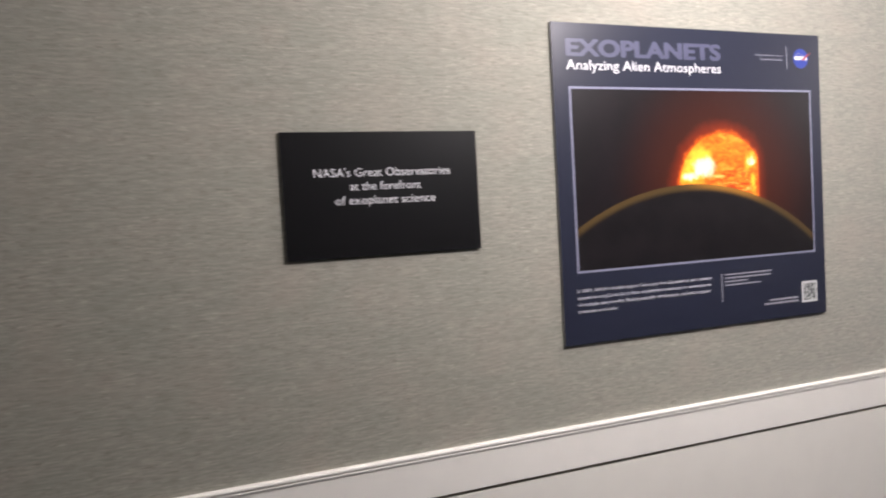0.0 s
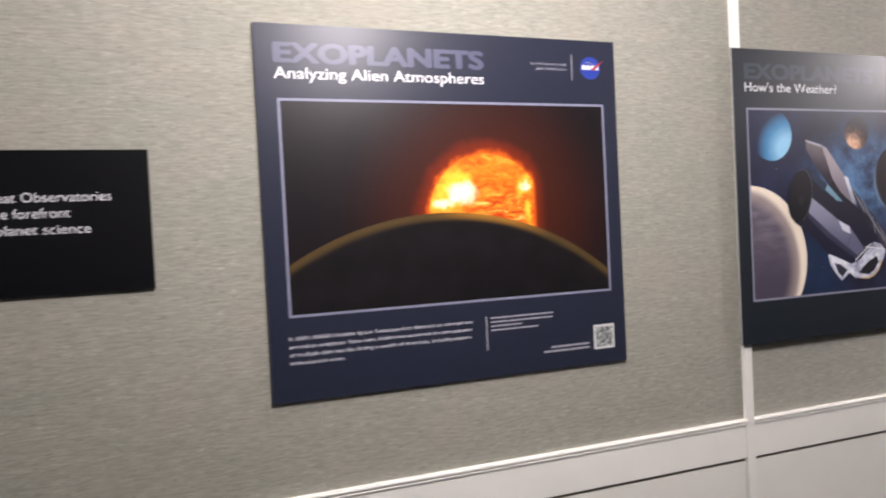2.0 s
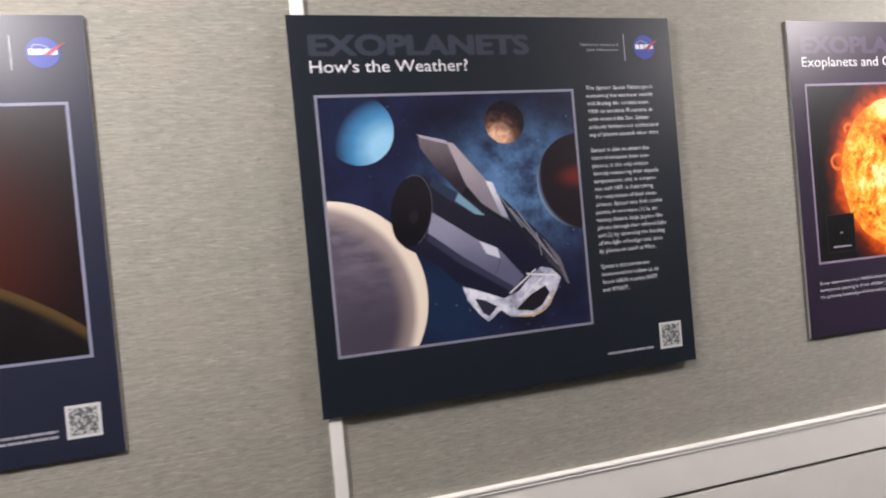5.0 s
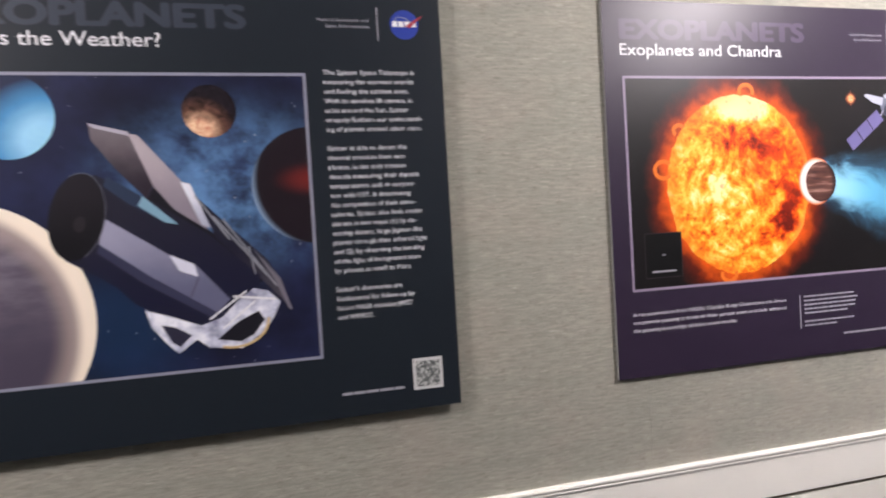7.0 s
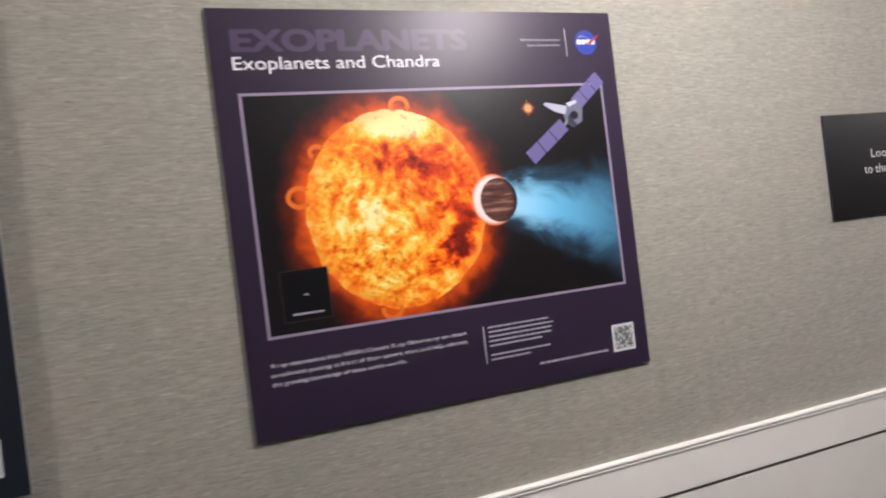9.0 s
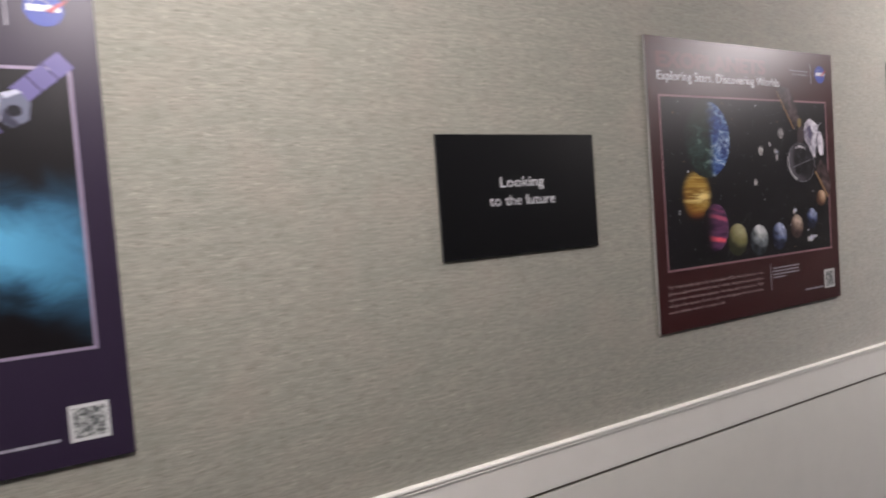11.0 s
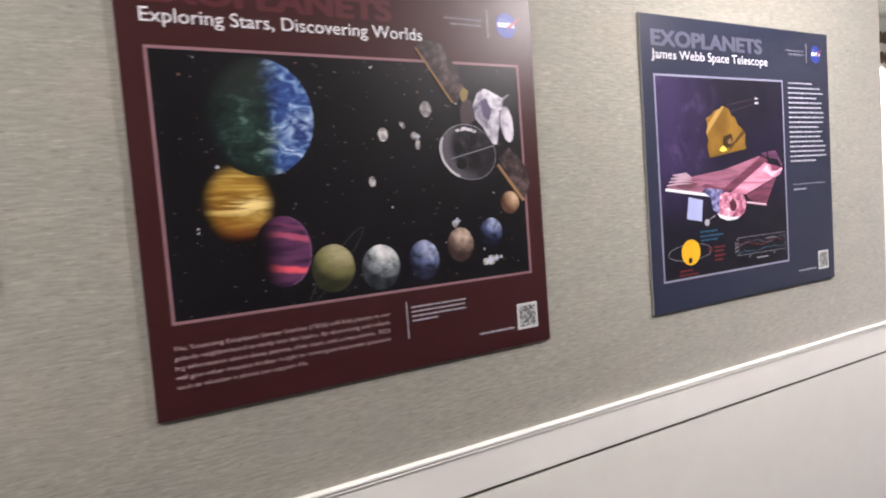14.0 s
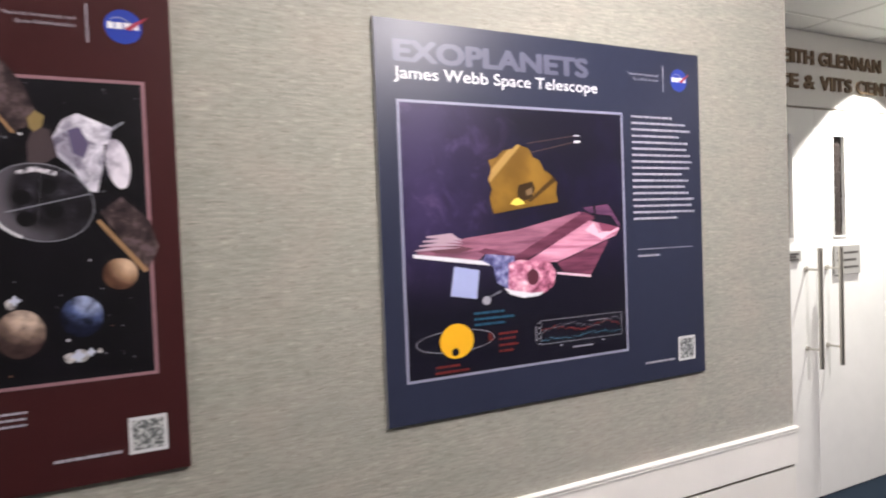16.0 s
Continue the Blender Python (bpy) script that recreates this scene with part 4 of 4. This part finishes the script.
for x, z, rx, rz in ((0.551, 0.521, 0.0125, 0.016), (0.4515, 0.4705, 0.010, 0.0135), (0.520, 0.468, 0.006, 0.008), (0.527, 0.45, 0.005, 0.011), (0.421, 0.380, 0.007, 0.010),
                     (0.494, 0.491, 0.004, 0.005), (0.687, 0.199, 0.010, 0.010), (0.672, 0.197, 0.008, 0.008), (0.712, 0.204, 0.003, 0.004), (0.601, 0.284, 0.007, 0.008)):
    disc("small_moon", x, z, rx, rz, -0.0072, MOON, top, n=20)
craft = tagged(new("survey_satellite"), "printed silver satellite with two panels")
craft.parent = top
p = Paint("brown_solar_print", GLOSS, 0, SHEEN)
PANEL_INK = p.color(p.ramp(p.noise(60, 4, 0.6), [(0.36, C(36, 29, 32)), (0.52, C(64, 52, 52)), (0.66, C(96, 82, 84))])).mat
WORN_GOLD = ink("worn_gold_print", (150, 118, 84))
flat("solar_panel", [(0.537, 0.645), (0.556, 0.660), (0.596, 0.655), (0.632, 0.604), (0.648, 0.560), (0.636, 0.545), (0.616, 0.535)], -0.0082, PANEL_INK, craft)
flat("panel_edge", [(0.535, 0.644), (0.540, 0.643), (0.619, 0.534), (0.613, 0.534)], -0.0084, WORN_GOLD, craft)
flat("solar_panel", [(0.722, 0.416), (0.752, 0.440), (0.790, 0.402), (0.802, 0.360), (0.786, 0.326), (0.772, 0.336)], -0.0082, PANEL_INK, craft)
flat("panel_edge", [(0.716, 0.402), (0.721, 0.406), (0.786, 0.324), (0.779, 0.320)], -0.0084, WORN_GOLD, craft)
p = Paint("silver_foil_print", GLOSS, 0, SHEEN)
tone = p.ramp(p.noise(24, 5, 0.65, None, 0.8), [(0.34, C(96, 90, 106)), (0.45, C(150, 146, 160)), (0.54, C(196, 194, 204)), (0.66, C(232, 230, 236))])
flat("satellite_body", [(0.664, 0.528), (0.678, 0.556), (0.698, 0.566), (0.722, 0.556), (0.744, 0.546), (0.738, 0.512), (0.728, 0.480), (0.720, 0.446), (0.706, 0.450), (0.690, 0.480), (0.670, 0.500)], -0.0086, p.color(tone).mat, craft)
p = Paint("pale_foil_print", GLOSS, 0, SHEEN)
tone = p.mix(p.band(p.noise(40, 3), 0.35, 0.65), C(158, 152, 166), C(222, 218, 226))
flat("foil_lobe", cut(oval(0.750, 0.490, 0.0165, 0.039, turn=0.12, n=20), (0.73, 0.78, 0.44, 0.54)), -0.0089, p.color(tone).mat, craft)
flat("foil_shadow", [(0.732, 0.520), (0.738, 0.520), (0.736, 0.470), (0.730, 0.462)], -0.0088, DARK_METAL_INK, craft)
flat("foil_shadow", [(0.684, 0.540), (0.700, 0.545), (0.712, 0.520), (0.704, 0.498), (0.690, 0.506)], -0.0088, ink("foil_shadow_print", (92, 84, 112)), craft)
flat("satellite_face", [(0.632, 0.520), (0.642, 0.545), (0.662, 0.540), (0.668, 0.500), (0.650, 0.488), (0.632, 0.492)], -0.0085, ink("warm_metal_print", (70, 60, 62)), craft)
flat("antenna", [(0.742, 0.546), (0.760, 0.556), (0.761, 0.554), (0.744, 0.541)], -0.0085, STEEL_INK, craft)
p = Paint("dish_print", GLOSS, 0, SHEEN)
tone = p.ramp(p.noise(34, 3, 0.5), [(0.42, C(22, 20, 24)), (0.56, C(36, 34, 40)), (0.68, C(70, 68, 78))])
lip = p.math("MULTIPLY", p.band(p.far(0.655, 0.445, 0.9, 0.95), 0.044, 0.070), p.band(p.axis(0), 0.70, 0.60))
tone = p.mix(p.math("MULTIPLY", lip, 0.6), tone, C(112, 108, 116))
disc("dish", 0.646, 0.432, 0.0690, 0.0565, -0.0088, p.color(tone).mat, craft, turn=-0.30)
ring("dish_rim", 0.646, 0.432, 0.0700, 0.0575, 0.0013, -0.0090, STEEL_INK, craft, turn=-0.30)
ring("dish_rim", 0.646, 0.432, 0.0710, 0.0585, 0.0045, -0.0092, ink("dish_rim_print", (206, 206, 208)), craft, start=168, end=262, turn=-0.30)
for x, z in ((0.622, 0.440), (0.655, 0.456), (0.626, 0.408), (0.662, 0.420)):
    disc("camera_port", x, z, 0.0125, 0.0115, -0.0091, ink("port_black_print", (14, 13, 16)), craft, n=20)
for x0_, z0_, x1_, z1_ in ((0.602, 0.418, 0.712, 0.444), (0.640, 0.395, 0.648, 0.474)):
    flat("spar", [(x0_, z0_), (x0_, z0_ + 0.0016), (x1_, z1_ + 0.0016), (x1_, z1_)], -0.0094, STEEL_INK, craft)
p = Paint("glint_print", GLOSS, 0, SHEEN)
GLINT = p.color(p.ramp(p.noise(150, 2), [(0.42, C(70, 68, 74)), (0.52, C(214, 212, 216))])).mat
flat("dish_glint", [(0.616, 0.478), (0.640, 0.486), (0.668, 0.478), (0.666, 0.471), (0.640, 0.478), (0.618, 0.473)], -0.0095, GLINT, craft)
flat("hinge", [(0.634, 0.556), (0.644, 0.568), (0.656, 0.560), (0.652, 0.544), (0.642, 0.536), (0.636, 0.542)], -0.0087, ink("olive_gold_print", (134, 116, 74)), craft)
GLOW = ink("star_cluster_print", (190, 196, 212))
for x, z, r in ((0.683, 0.199, 0.0105), (0.700, 0.203, 0.007), (0.606, 0.289, 0.008), (0.135, 0.418, 0.004), (0.528, 0.466, 0.006)):
    flat("star_cluster", oval(x, z, r, r * 0.42, n=12), -0.00735, GLOW, top)
    flat("star_cluster", oval(x, z, r * 0.42, r, n=12), -0.00740, GLOW, top)
body_text([("The Transiting Exoplanet Survey Satellite (TESS) will find planets in our", 1), ("galactic neighborhood to study into the future. By discovering and collect-", 1.0),
           ("ing information about these planets, their stars, and compositions, TESS", 0.995), ("will give other missions further insight to investigate important questions", 0.992),
           ("such as whether a planet can support life.", 0.565)], 0.036, 0.400, 0.1145, 0.0163, 0.0078, top, ink("pinkish_pale_print", (176, 158, 158)))
side_note(0.484, 0.615, [1, 0.97, 0.98, 0.45], top, 9, z=0.124, address=(0.643, 0.735))

# ---- poster: gold mirror telescope ----
face = ink("dark_blue_print", (42, 47, 66), GLOSS)
top, pic = poster(5.587, 0.834, face, ink("grey_heading_print", (92, 94, 112)), ink("grey_line_print", (148, 150, 170)), "James Webb Space Telescope", 0.520, 0.496,
                  (0.0405, 0.590, 0.078, 0.6185), "dark blue exhibition poster with gold and pink telescope on fabric wall")
p = Paint("violet_sky_print", GLOSS, 0, SHEEN)
n = p.noise(8, 4, 0.6)
tone = p.mix(p.band(p.axis(0), 0.32, 0.08), C(22, 20, 36), C(54, 44, 80))
tone = p.mix(p.math("MULTIPLY", p.band(n, 0.42, 0.66), 0.6), tone, C(32, 27, 56))
veil = p.math("MULTIPLY", p.band(p.axis(0), 0.36, 0.12), p.band(p.noise(13, 5, 0.6, None, 0.8), 0.5, 0.72))
tone = p.mix(p.math("MULTIPLY", veil, 0.7), tone, C(86, 68, 108))
tone = p.mix(p.band(p.axis(2), 0.36, 0.2), tone, C(18, 17, 30))
flat("picture", rect(pic), -0.0067, p.color(tone).mat, top, "violet to black printed sky")
craft = tagged(new("mirror_telescope"), "printed telescope with gold mirror and pink sunshield")
craft.parent = top
p = Paint("gold_mirror_print", GLOSS, 0, SHEEN)
tone = p.mix(p.band(p.noise(12, 3), 0.3, 0.7), C(112, 82, 28), C(146, 110, 42))
tone = p.mix(p.band(p.math("ABSOLUTE", p.math("SUBTRACT", p.math("SUBTRACT", p.axis(2), p.axis(0)), 0.235)), 0.013, 0.009), tone, C(172, 138, 78))
flat("mirror", [(0.244, 0.398), (0.236, 0.430), (0.242, 0.448), (0.234, 0.468), (0.242, 0.486), (0.236, 0.506), (0.256, 0.513), (0.270, 0.526), (0.294, 0.531), (0.306, 0.540), (0.334, 0.532),
                (0.344, 0.514), (0.360, 0.508), (0.371, 0.488), (0.388, 0.478), (0.404, 0.462), (0.400, 0.440), (0.405, 0.420), (0.320, 0.409)], -0.0074, p.color(tone).mat, craft)
flat("secondary_strut", [(0.328, 0.424), (0.334, 0.420), (0.402, 0.466), (0.394, 0.474)], -0.0077, ink("strut_print", (74, 52, 20)), craft)
flat("mirror_centre", [(0.301, 0.440), (0.306, 0.456), (0.322, 0.460), (0.340, 0.464), (0.346, 0.450), (0.338, 0.428), (0.316, 0.424), (0.304, 0.432)], -0.0076, ink("dark_gold_print", (54, 38, 18)), craft)
flat("mirror_centre_light", [(0.322, 0.444), (0.338, 0.452), (0.340, 0.438), (0.326, 0.434)], -0.0078, ink("grey_gold_print", (126, 104, 76)), craft)
flat("mirror_glint", [(0.285, 0.417), (0.292, 0.426), (0.302, 0.430), (0.316, 0.424), (0.320, 0.417), (0.300, 0.414)], -0.0079, ink("bright_gold_print", (246, 216, 96)), craft)
quads("boom_light", [(0.452, 0.468, 0.547, 0.552), (0.452, 0.466, 0.561, 0.564)], -0.0074, WHITE_INK, craft)
for (a, b, c, d) in ((0.330, 0.542, 0.455, 0.563), (0.334, 0.522, 0.455, 0.550)):
    flat("boom", [(a, b), (a, b + 0.0016), (c, d), (c, d - 0.0016)], -0.0073, ink("boom_print", (90, 72, 66)), craft)


def sail_print(name, dark, light, turn, scale=(7, 70)):
    """Folded foil in print: fine creases that run along a sail."""
    q = Paint(name, GLOSS, 0, SHEEN)
    crease = q.noise(1, 4, 0.6, q.scaled(scale[0], 1, scale[1], turn=turn), 0.3)
    return q.color(q.mix(q.band(crease, 0.3, 0.7), C(*dark), C(*light))).mat


flat("sunshield", [(0.076, 0.333), (0.180, 0.352), (0.300, 0.364), (0.462, 0.398), (0.486, 0.388), (0.300, 0.306), (0.226, 0.322), (0.200, 0.302), (0.070, 0.324)], -0.0075,
     sail_print("dull_pink_sail_print", (112, 70, 90), (172, 114, 136), -0.2), craft)
flat("sunshield_shadow", [(0.096, 0.331), (0.150, 0.339), (0.196, 0.330), (0.160, 0.322), (0.110, 0.324)], -0.0077, ink("brown_pink_print", (104, 64, 76)), craft)
flat("sunshield_fold", [(0.204, 0.323), (0.222, 0.330), (0.296, 0.312), (0.472, 0.398), (0.506, 0.384), (0.318, 0.300), (0.296, 0.300), (0.218, 0.318)], -0.0078, sail_print("dark_pink_sail_print", (84, 40, 60), (120, 66, 88), -0.5), craft)
flat("sunshield_beam", [(0.320, 0.297), (0.486, 0.378), (0.513, 0.372), (0.573, 0.359), (0.560, 0.343), (0.396, 0.292)], -0.0080, sail_print("bright_pink_sail_print", (168, 96, 124), (232, 168, 192), -0.5), craft)
flat("beam_light", [(0.474, 0.357), (0.498, 0.374), (0.512, 0.350), (0.568, 0.357), (0.520, 0.336)], -0.0081, ink("rose_white_print", (244, 196, 212)), craft)
flat("beam_shade", [(0.512, 0.374), (0.566, 0.362), (0.545, 0.352), (0.520, 0.354)], -0.0082, ink("rose_shade_print", (140, 72, 98)), craft)
flat("sunshield", [(0.398, 0.290), (0.540, 0.334), (0.486, 0.256), (0.412, 0.272)], -0.0076, sail_print("dusky_pink_sail_print", (84, 42, 62), (128, 70, 94), 0.3), craft)
flat("sunshield_rim", [(0.470, 0.407), (0.540, 0.413), (0.572, 0.372), (0.572, 0.359), (0.548, 0.388), (0.508, 0.392), (0.486, 0.396)], -0.0079, sail_print("violet_rim_print", (70, 44, 72), (118, 74, 104), 0.2), craft)
flat("rim_post", [(0.498, 0.412), (0.504, 0.412), (0.506, 0.382), (0.500, 0.382)], -0.0081, DARK_METAL_INK, craft)
for k in range(4):
    z = 0.330 + 0.0085 * k
    flat("shield_layer", [(0.068 + 0.008 * k, z), (0.068 + 0.008 * k, z + 0.0028), (0.11 + 0.012 * k, z + 0.007), (0.17, z + 0.003 - 0.004 * k)], -0.0081, ink("shield_layer_print", (188, 162, 176)), craft)
flat("shield_edge", [(0.062, 0.318), (0.063, 0.325), (0.140, 0.315), (0.246, 0.300), (0.246, 0.292), (0.150, 0.305)], -0.0083, WHITE_INK, craft)
flat("shield_edge", [(0.396, 0.266), (0.396, 0.271), (0.486, 0.259), (0.486, 0.254)], -0.0083, ink("rose_edge_print", (226, 196, 208)), craft)
p = Paint("blue_box_print", GLOSS, 0, SHEEN)
BLUE_BOX = p.color(p.ramp(p.noise(1, 3, 0.6, p.scaled(60, 1, 46, turn=0.3)), [(0.38, C(66, 66, 112)), (0.52, C(118, 122, 170)), (0.66, C(180, 184, 216))])).mat
p = Paint("pink_box_print", GLOSS, 0, SHEEN)
PINK_BOX = p.color(p.ramp(p.noise(56, 4, 0.65), [(0.34, C(116, 60, 82)), (0.47, C(182, 106, 134)), (0.6, C(226, 164, 186)), (0.72, C(246, 232, 238))])).mat
flat("bus_blue", [(0.214, 0.304), (0.222, 0.318), (0.290, 0.310), (0.286, 0.262), (0.272, 0.243), (0.246, 0.258), (0.238, 0.292)], -0.0084, BLUE_BOX, craft)
flat("bus_pink", [(0.276, 0.296), (0.300, 0.302), (0.378, 0.294), (0.394, 0.270), (0.386, 0.242), (0.362, 0.228), (0.316, 0.226), (0.272, 0.242)], -0.0085, PINK_BOX, craft)
disc("bus_port", 0.334, 0.264, 0.015, 0.017, -0.0086, ink("port_print", (88, 44, 58)), craft, n=20)
flat("bus_foot", [(0.262, 0.246), (0.284, 0.240), (0.330, 0.231), (0.362, 0.232), (0.350, 0.224), (0.310, 0.222), (0.276, 0.232)], -0.0087, WHITE_INK, craft)
flat("side_panel", [(0.149, 0.297), (0.206, 0.286), (0.198, 0.229), (0.139, 0.239)], -0.0086, ink("pale_blue_print", (166, 176, 216)), craft)
flat("foot_strut", [(0.222, 0.228), (0.226, 0.231), (0.256, 0.243), (0.254, 0.238)], -0.0085, STEEL_INK, craft)
disc("foot_light", 0.220, 0.224, 0.010, 0.009, -0.0086, PALE_INK, craft, n=14)
star = disc("yellow_star", 0.150, 0.1495, 0.0375, 0.0345, -0.0078, ink("yellow_print", (236, 178, 38)), top)
disc("star_spot", 0.146, 0.128, 0.008, 0.008, -0.0080, DARK_METAL_INK, star, n=16)
ring("orbit", 0.149, 0.1495, 0.087, 0.022, 0.0012, -0.0076, PALE_INK, top)
RED_INK, CYAN_INK = ink("dim_red_print", (104, 42, 40)), ink("dim_cyan_print", (42, 84, 108))
quads("orbit_mark", [(0.222, 0.231, 0.142, 0.158)], -0.0080, RED_INK, top)
rng = random.Random(12)
for x0_, x1_, z, m in ((0.19, 0.262, 0.200, CYAN_INK), (0.19, 0.284, 0.188, CYAN_INK), (0.19, 0.262, 0.177, CYAN_INK), (0.246, 0.292, 0.154, RED_INK), (0.246, 0.286, 0.143, RED_INK),
                       (0.246, 0.292, 0.130, RED_INK), (0.246, 0.28, 0.118, RED_INK), (0.102, 0.155, 0.102, RED_INK), (0.10, 0.175, 0.091, RED_INK)):
    quads("line_of_writing", words(x0_, x1_, z, 0.0048, rng), -0.0080, m, top)
graph = tagged(new("graph"), "small printed line chart")
graph.parent = top
quads("graph_border", [(0.349, 0.571, 0.1692, 0.1704), (0.349, 0.571, 0.119, 0.1202), (0.349, 0.3502, 0.1202, 0.1692), (0.5698, 0.571, 0.1202, 0.1692)], -0.0080, STEEL_INK, graph)
for color, base, seed in ((ink("chart_grey_print", (112, 112, 122)), 0.152, 1), (ink("chart_red_print", (110, 48, 46)), 0.146, 2), (ink("chart_cyan_print", (66, 108, 130)), 0.128, 3)):
    rng = random.Random(seed)
    steps, x = [], 0.352
    while x < 0.566:
        h = base + (0.006 if seed < 3 else 0.002) * math.sin(x * 46 + seed * 1.3) + (0.02 * (x - 0.44) if seed == 3 else 0) + rng.uniform(-0.003, 0.003)
        steps.append((x, x + 0.0035, h, h + 0.0010 + rng.uniform(0, 0.0035 if seed == 2 else 0.0015)))
        x += 0.0042
    quads("graph_line", steps, -0.0082, color, graph)
quads("graph_caption", [(0.432, 0.487, 0.104, 0.107), (0.398, 0.404, 0.112, 0.1145), (0.512, 0.519, 0.112, 0.1145), (0.478, 0.528, 0.158, 0.1595)], -0.0084, PALE_INK, graph)
quads("graph_scale", [(0.336, 0.3385, 0.128, 0.160)] + [(0.342, 0.347, z, z + 0.0022) for z in (0.121, 0.132, 0.143, 0.154, 0.165)], -0.0084, STEEL_INK, graph)
rng = random.Random(31)
for k in range(17):
    z = 0.612 - k * 0.0146
    share = (0.62, 0.82, 0.9, 0.72, 0.86, 0.84, 0.9, 0.92, 0.88, 0.75, 0.86, 0.8, 0.86, 0.94, 0.9, 0.94, 0.66)[k]
    quads("line_of_writing", words(0.617, 0.617 + 0.203 * share, z, 0.0047, rng), -0.0068, PALE_INK, top)
quads("note_rule", [(0.626, 0.800, 0.307, 0.3086)], -0.0068, PALE_INK, top)
quads("line_of_writing", words(0.627, 0.694, 0.2925, 0.0045, rng), -0.0068, PALE_INK, top)
quads("line_of_writing", words(0.64, 0.733, 0.0425, 0.0045, rng), -0.0068, PALE_INK, top)


# ---- black section signs ----
def section_sign(x0, width, lines, label):
    top = tagged(new("section_sign"), label, "sign", "black section signs on the fabric wall")
    top.location = (x0, -0.001, 1.471)
    h = 0.2645
    part("board", box_bm(0, width, -0.006, 0, 0, h, 0.0005), ink("black_board_edge", (40, 40, 44), 0.6), top)
    flat("printed_face", [(0.001, 0.001), (width - 0.001, 0.001), (width - 0.001, h - 0.001), (0.001, h - 0.001)], -0.0064, BLACK_INK, top)
    for text, a, b, z, cap in lines:
        lettering("line_of_writing", text, a, b, z, cap, -0.0068, WHITE_INK, top)


section_sign(-0.633, 0.430, [("NASA's Great Observatories", 0.064, 0.364, 0.170, 0.0185), ("at the forefront", 0.139, 0.295, 0.141, 0.0185),
                             ("of exoplanet science", 0.106, 0.327, 0.1115, 0.0185)], "black section sign with three lines of white lettering on fabric wall")
section_sign(3.782, 0.431, [("Looking", 0.155, 0.275, 0.149, 0.0235), ("to the future", 0.124, 0.305, 0.109, 0.0235)], "black section sign with two lines of white lettering on fabric wall")


# ---- letters on the wall over the doors ----
def wall_letters(text, x0, x1, z0, cap, name):
    """Raised letters, each a thing, spaced by rough letter widths."""
    narrow = {"I": 0.45, " ": 0.42, "&": 1.1, "N": 1.05, "G": 1.05, "C": 1.0, "T": 0.92, "E": 0.85, "L": 0.8, "S": 0.75, "H": 1.05, "V": 1.0, "A": 1.0, "R": 1.0, "K": 1.0}
    total = sum(narrow[c] for c in text)
    unit = (x1 - x0) / total
    x = x0
    for c in text:
        w = narrow[c] * unit
        if c != " ":
            thing = tagged(new("wall_letter"), "raised bronze capital letter %s on white wall over the doors" % c, "letter", name)
            thing.location = (x, DOOR_Y - 0.001, z0)
            body = lettering("letter_body", c, 0, w * 0.86, 0, cap, -0.0075, BRONZE, thing, depth=0.013, bold=0.02)
            foot = {"I": 0.7, "T": 0.5}.get(c)
            if c in "ITHNEL":
                s = cap * 0.07
                spans = {"I": (0.5,), "T": (0.5,), "H": (0.12, 0.88), "N": (0.12, 0.88), "E": (0.2,), "L": (0.2,)}[c]
                for q in spans:
                    part("serif", box_bm(w * 0.86 * q - cap * 0.17, w * 0.86 * q + cap * 0.17, -0.014, -0.001, 0, s), BRONZE, thing)
        x += w


wall_letters("KEITH GLENNAN", 8.222, 9.212, 2.42, 0.0755, "letters of the upper line")
wall_letters("ENCE & VITS CENTER", 8.105, 9.49, 2.287, 0.0755, "letters of the lower line")

# ---- recessed downlights ----
def downlight(x, y):
    top = tagged(new("downlight"), "round recessed ceiling downlight with white trim ring", "lamp", "ceiling downlights")
    top.location = (x, y, CEILING - 0.003)
    bm = bmesh.new()
    rows = []
    for r, z in ((0.098, 0.001), (0.098, -0.004), (0.090, -0.006), (0.082, -0.003), (0.080, 0.0)):
        rows.append([bm.verts.new((r * math.cos(2 * math.pi * i / 40), r * math.sin(2 * math.pi * i / 40), z)) for i in range(40)])
    for a, b in zip(rows, rows[1:]):
        for i in range(40):
            bm.faces.new((a[i], a[(i + 1) % 40], b[(i + 1) % 40], b[i]))
    part("trim_ring", bm, WHITE, top)
    return top


# the second ring is only a fitting for the added alcove fill
for x, y in [(9.03, 0.78), (8.2, -1.2)]:
    downlight(x, y)
for x, y in DOWNLIGHTS:
    top = tagged(new("ceiling_light"), "plain round ceiling light with white base under the ceiling tiles", "lamp", "corridor ceiling lights")
    top.location = (x, y, CEILING - 0.0022)
    bm = bmesh.new()
    bmesh.ops.create_cone(bm, cap_ends=True, segments=32, radius1=0.06, radius2=0.07, depth=0.012, matrix=Matrix.Translation((0, 0, -0.006)))
    part("base", bm, WHITE, top)
    part("stem", rod_bm((0, 0, -0.012), (0, 0, -0.25), 0.008), STEEL, top, "thin steel stem")
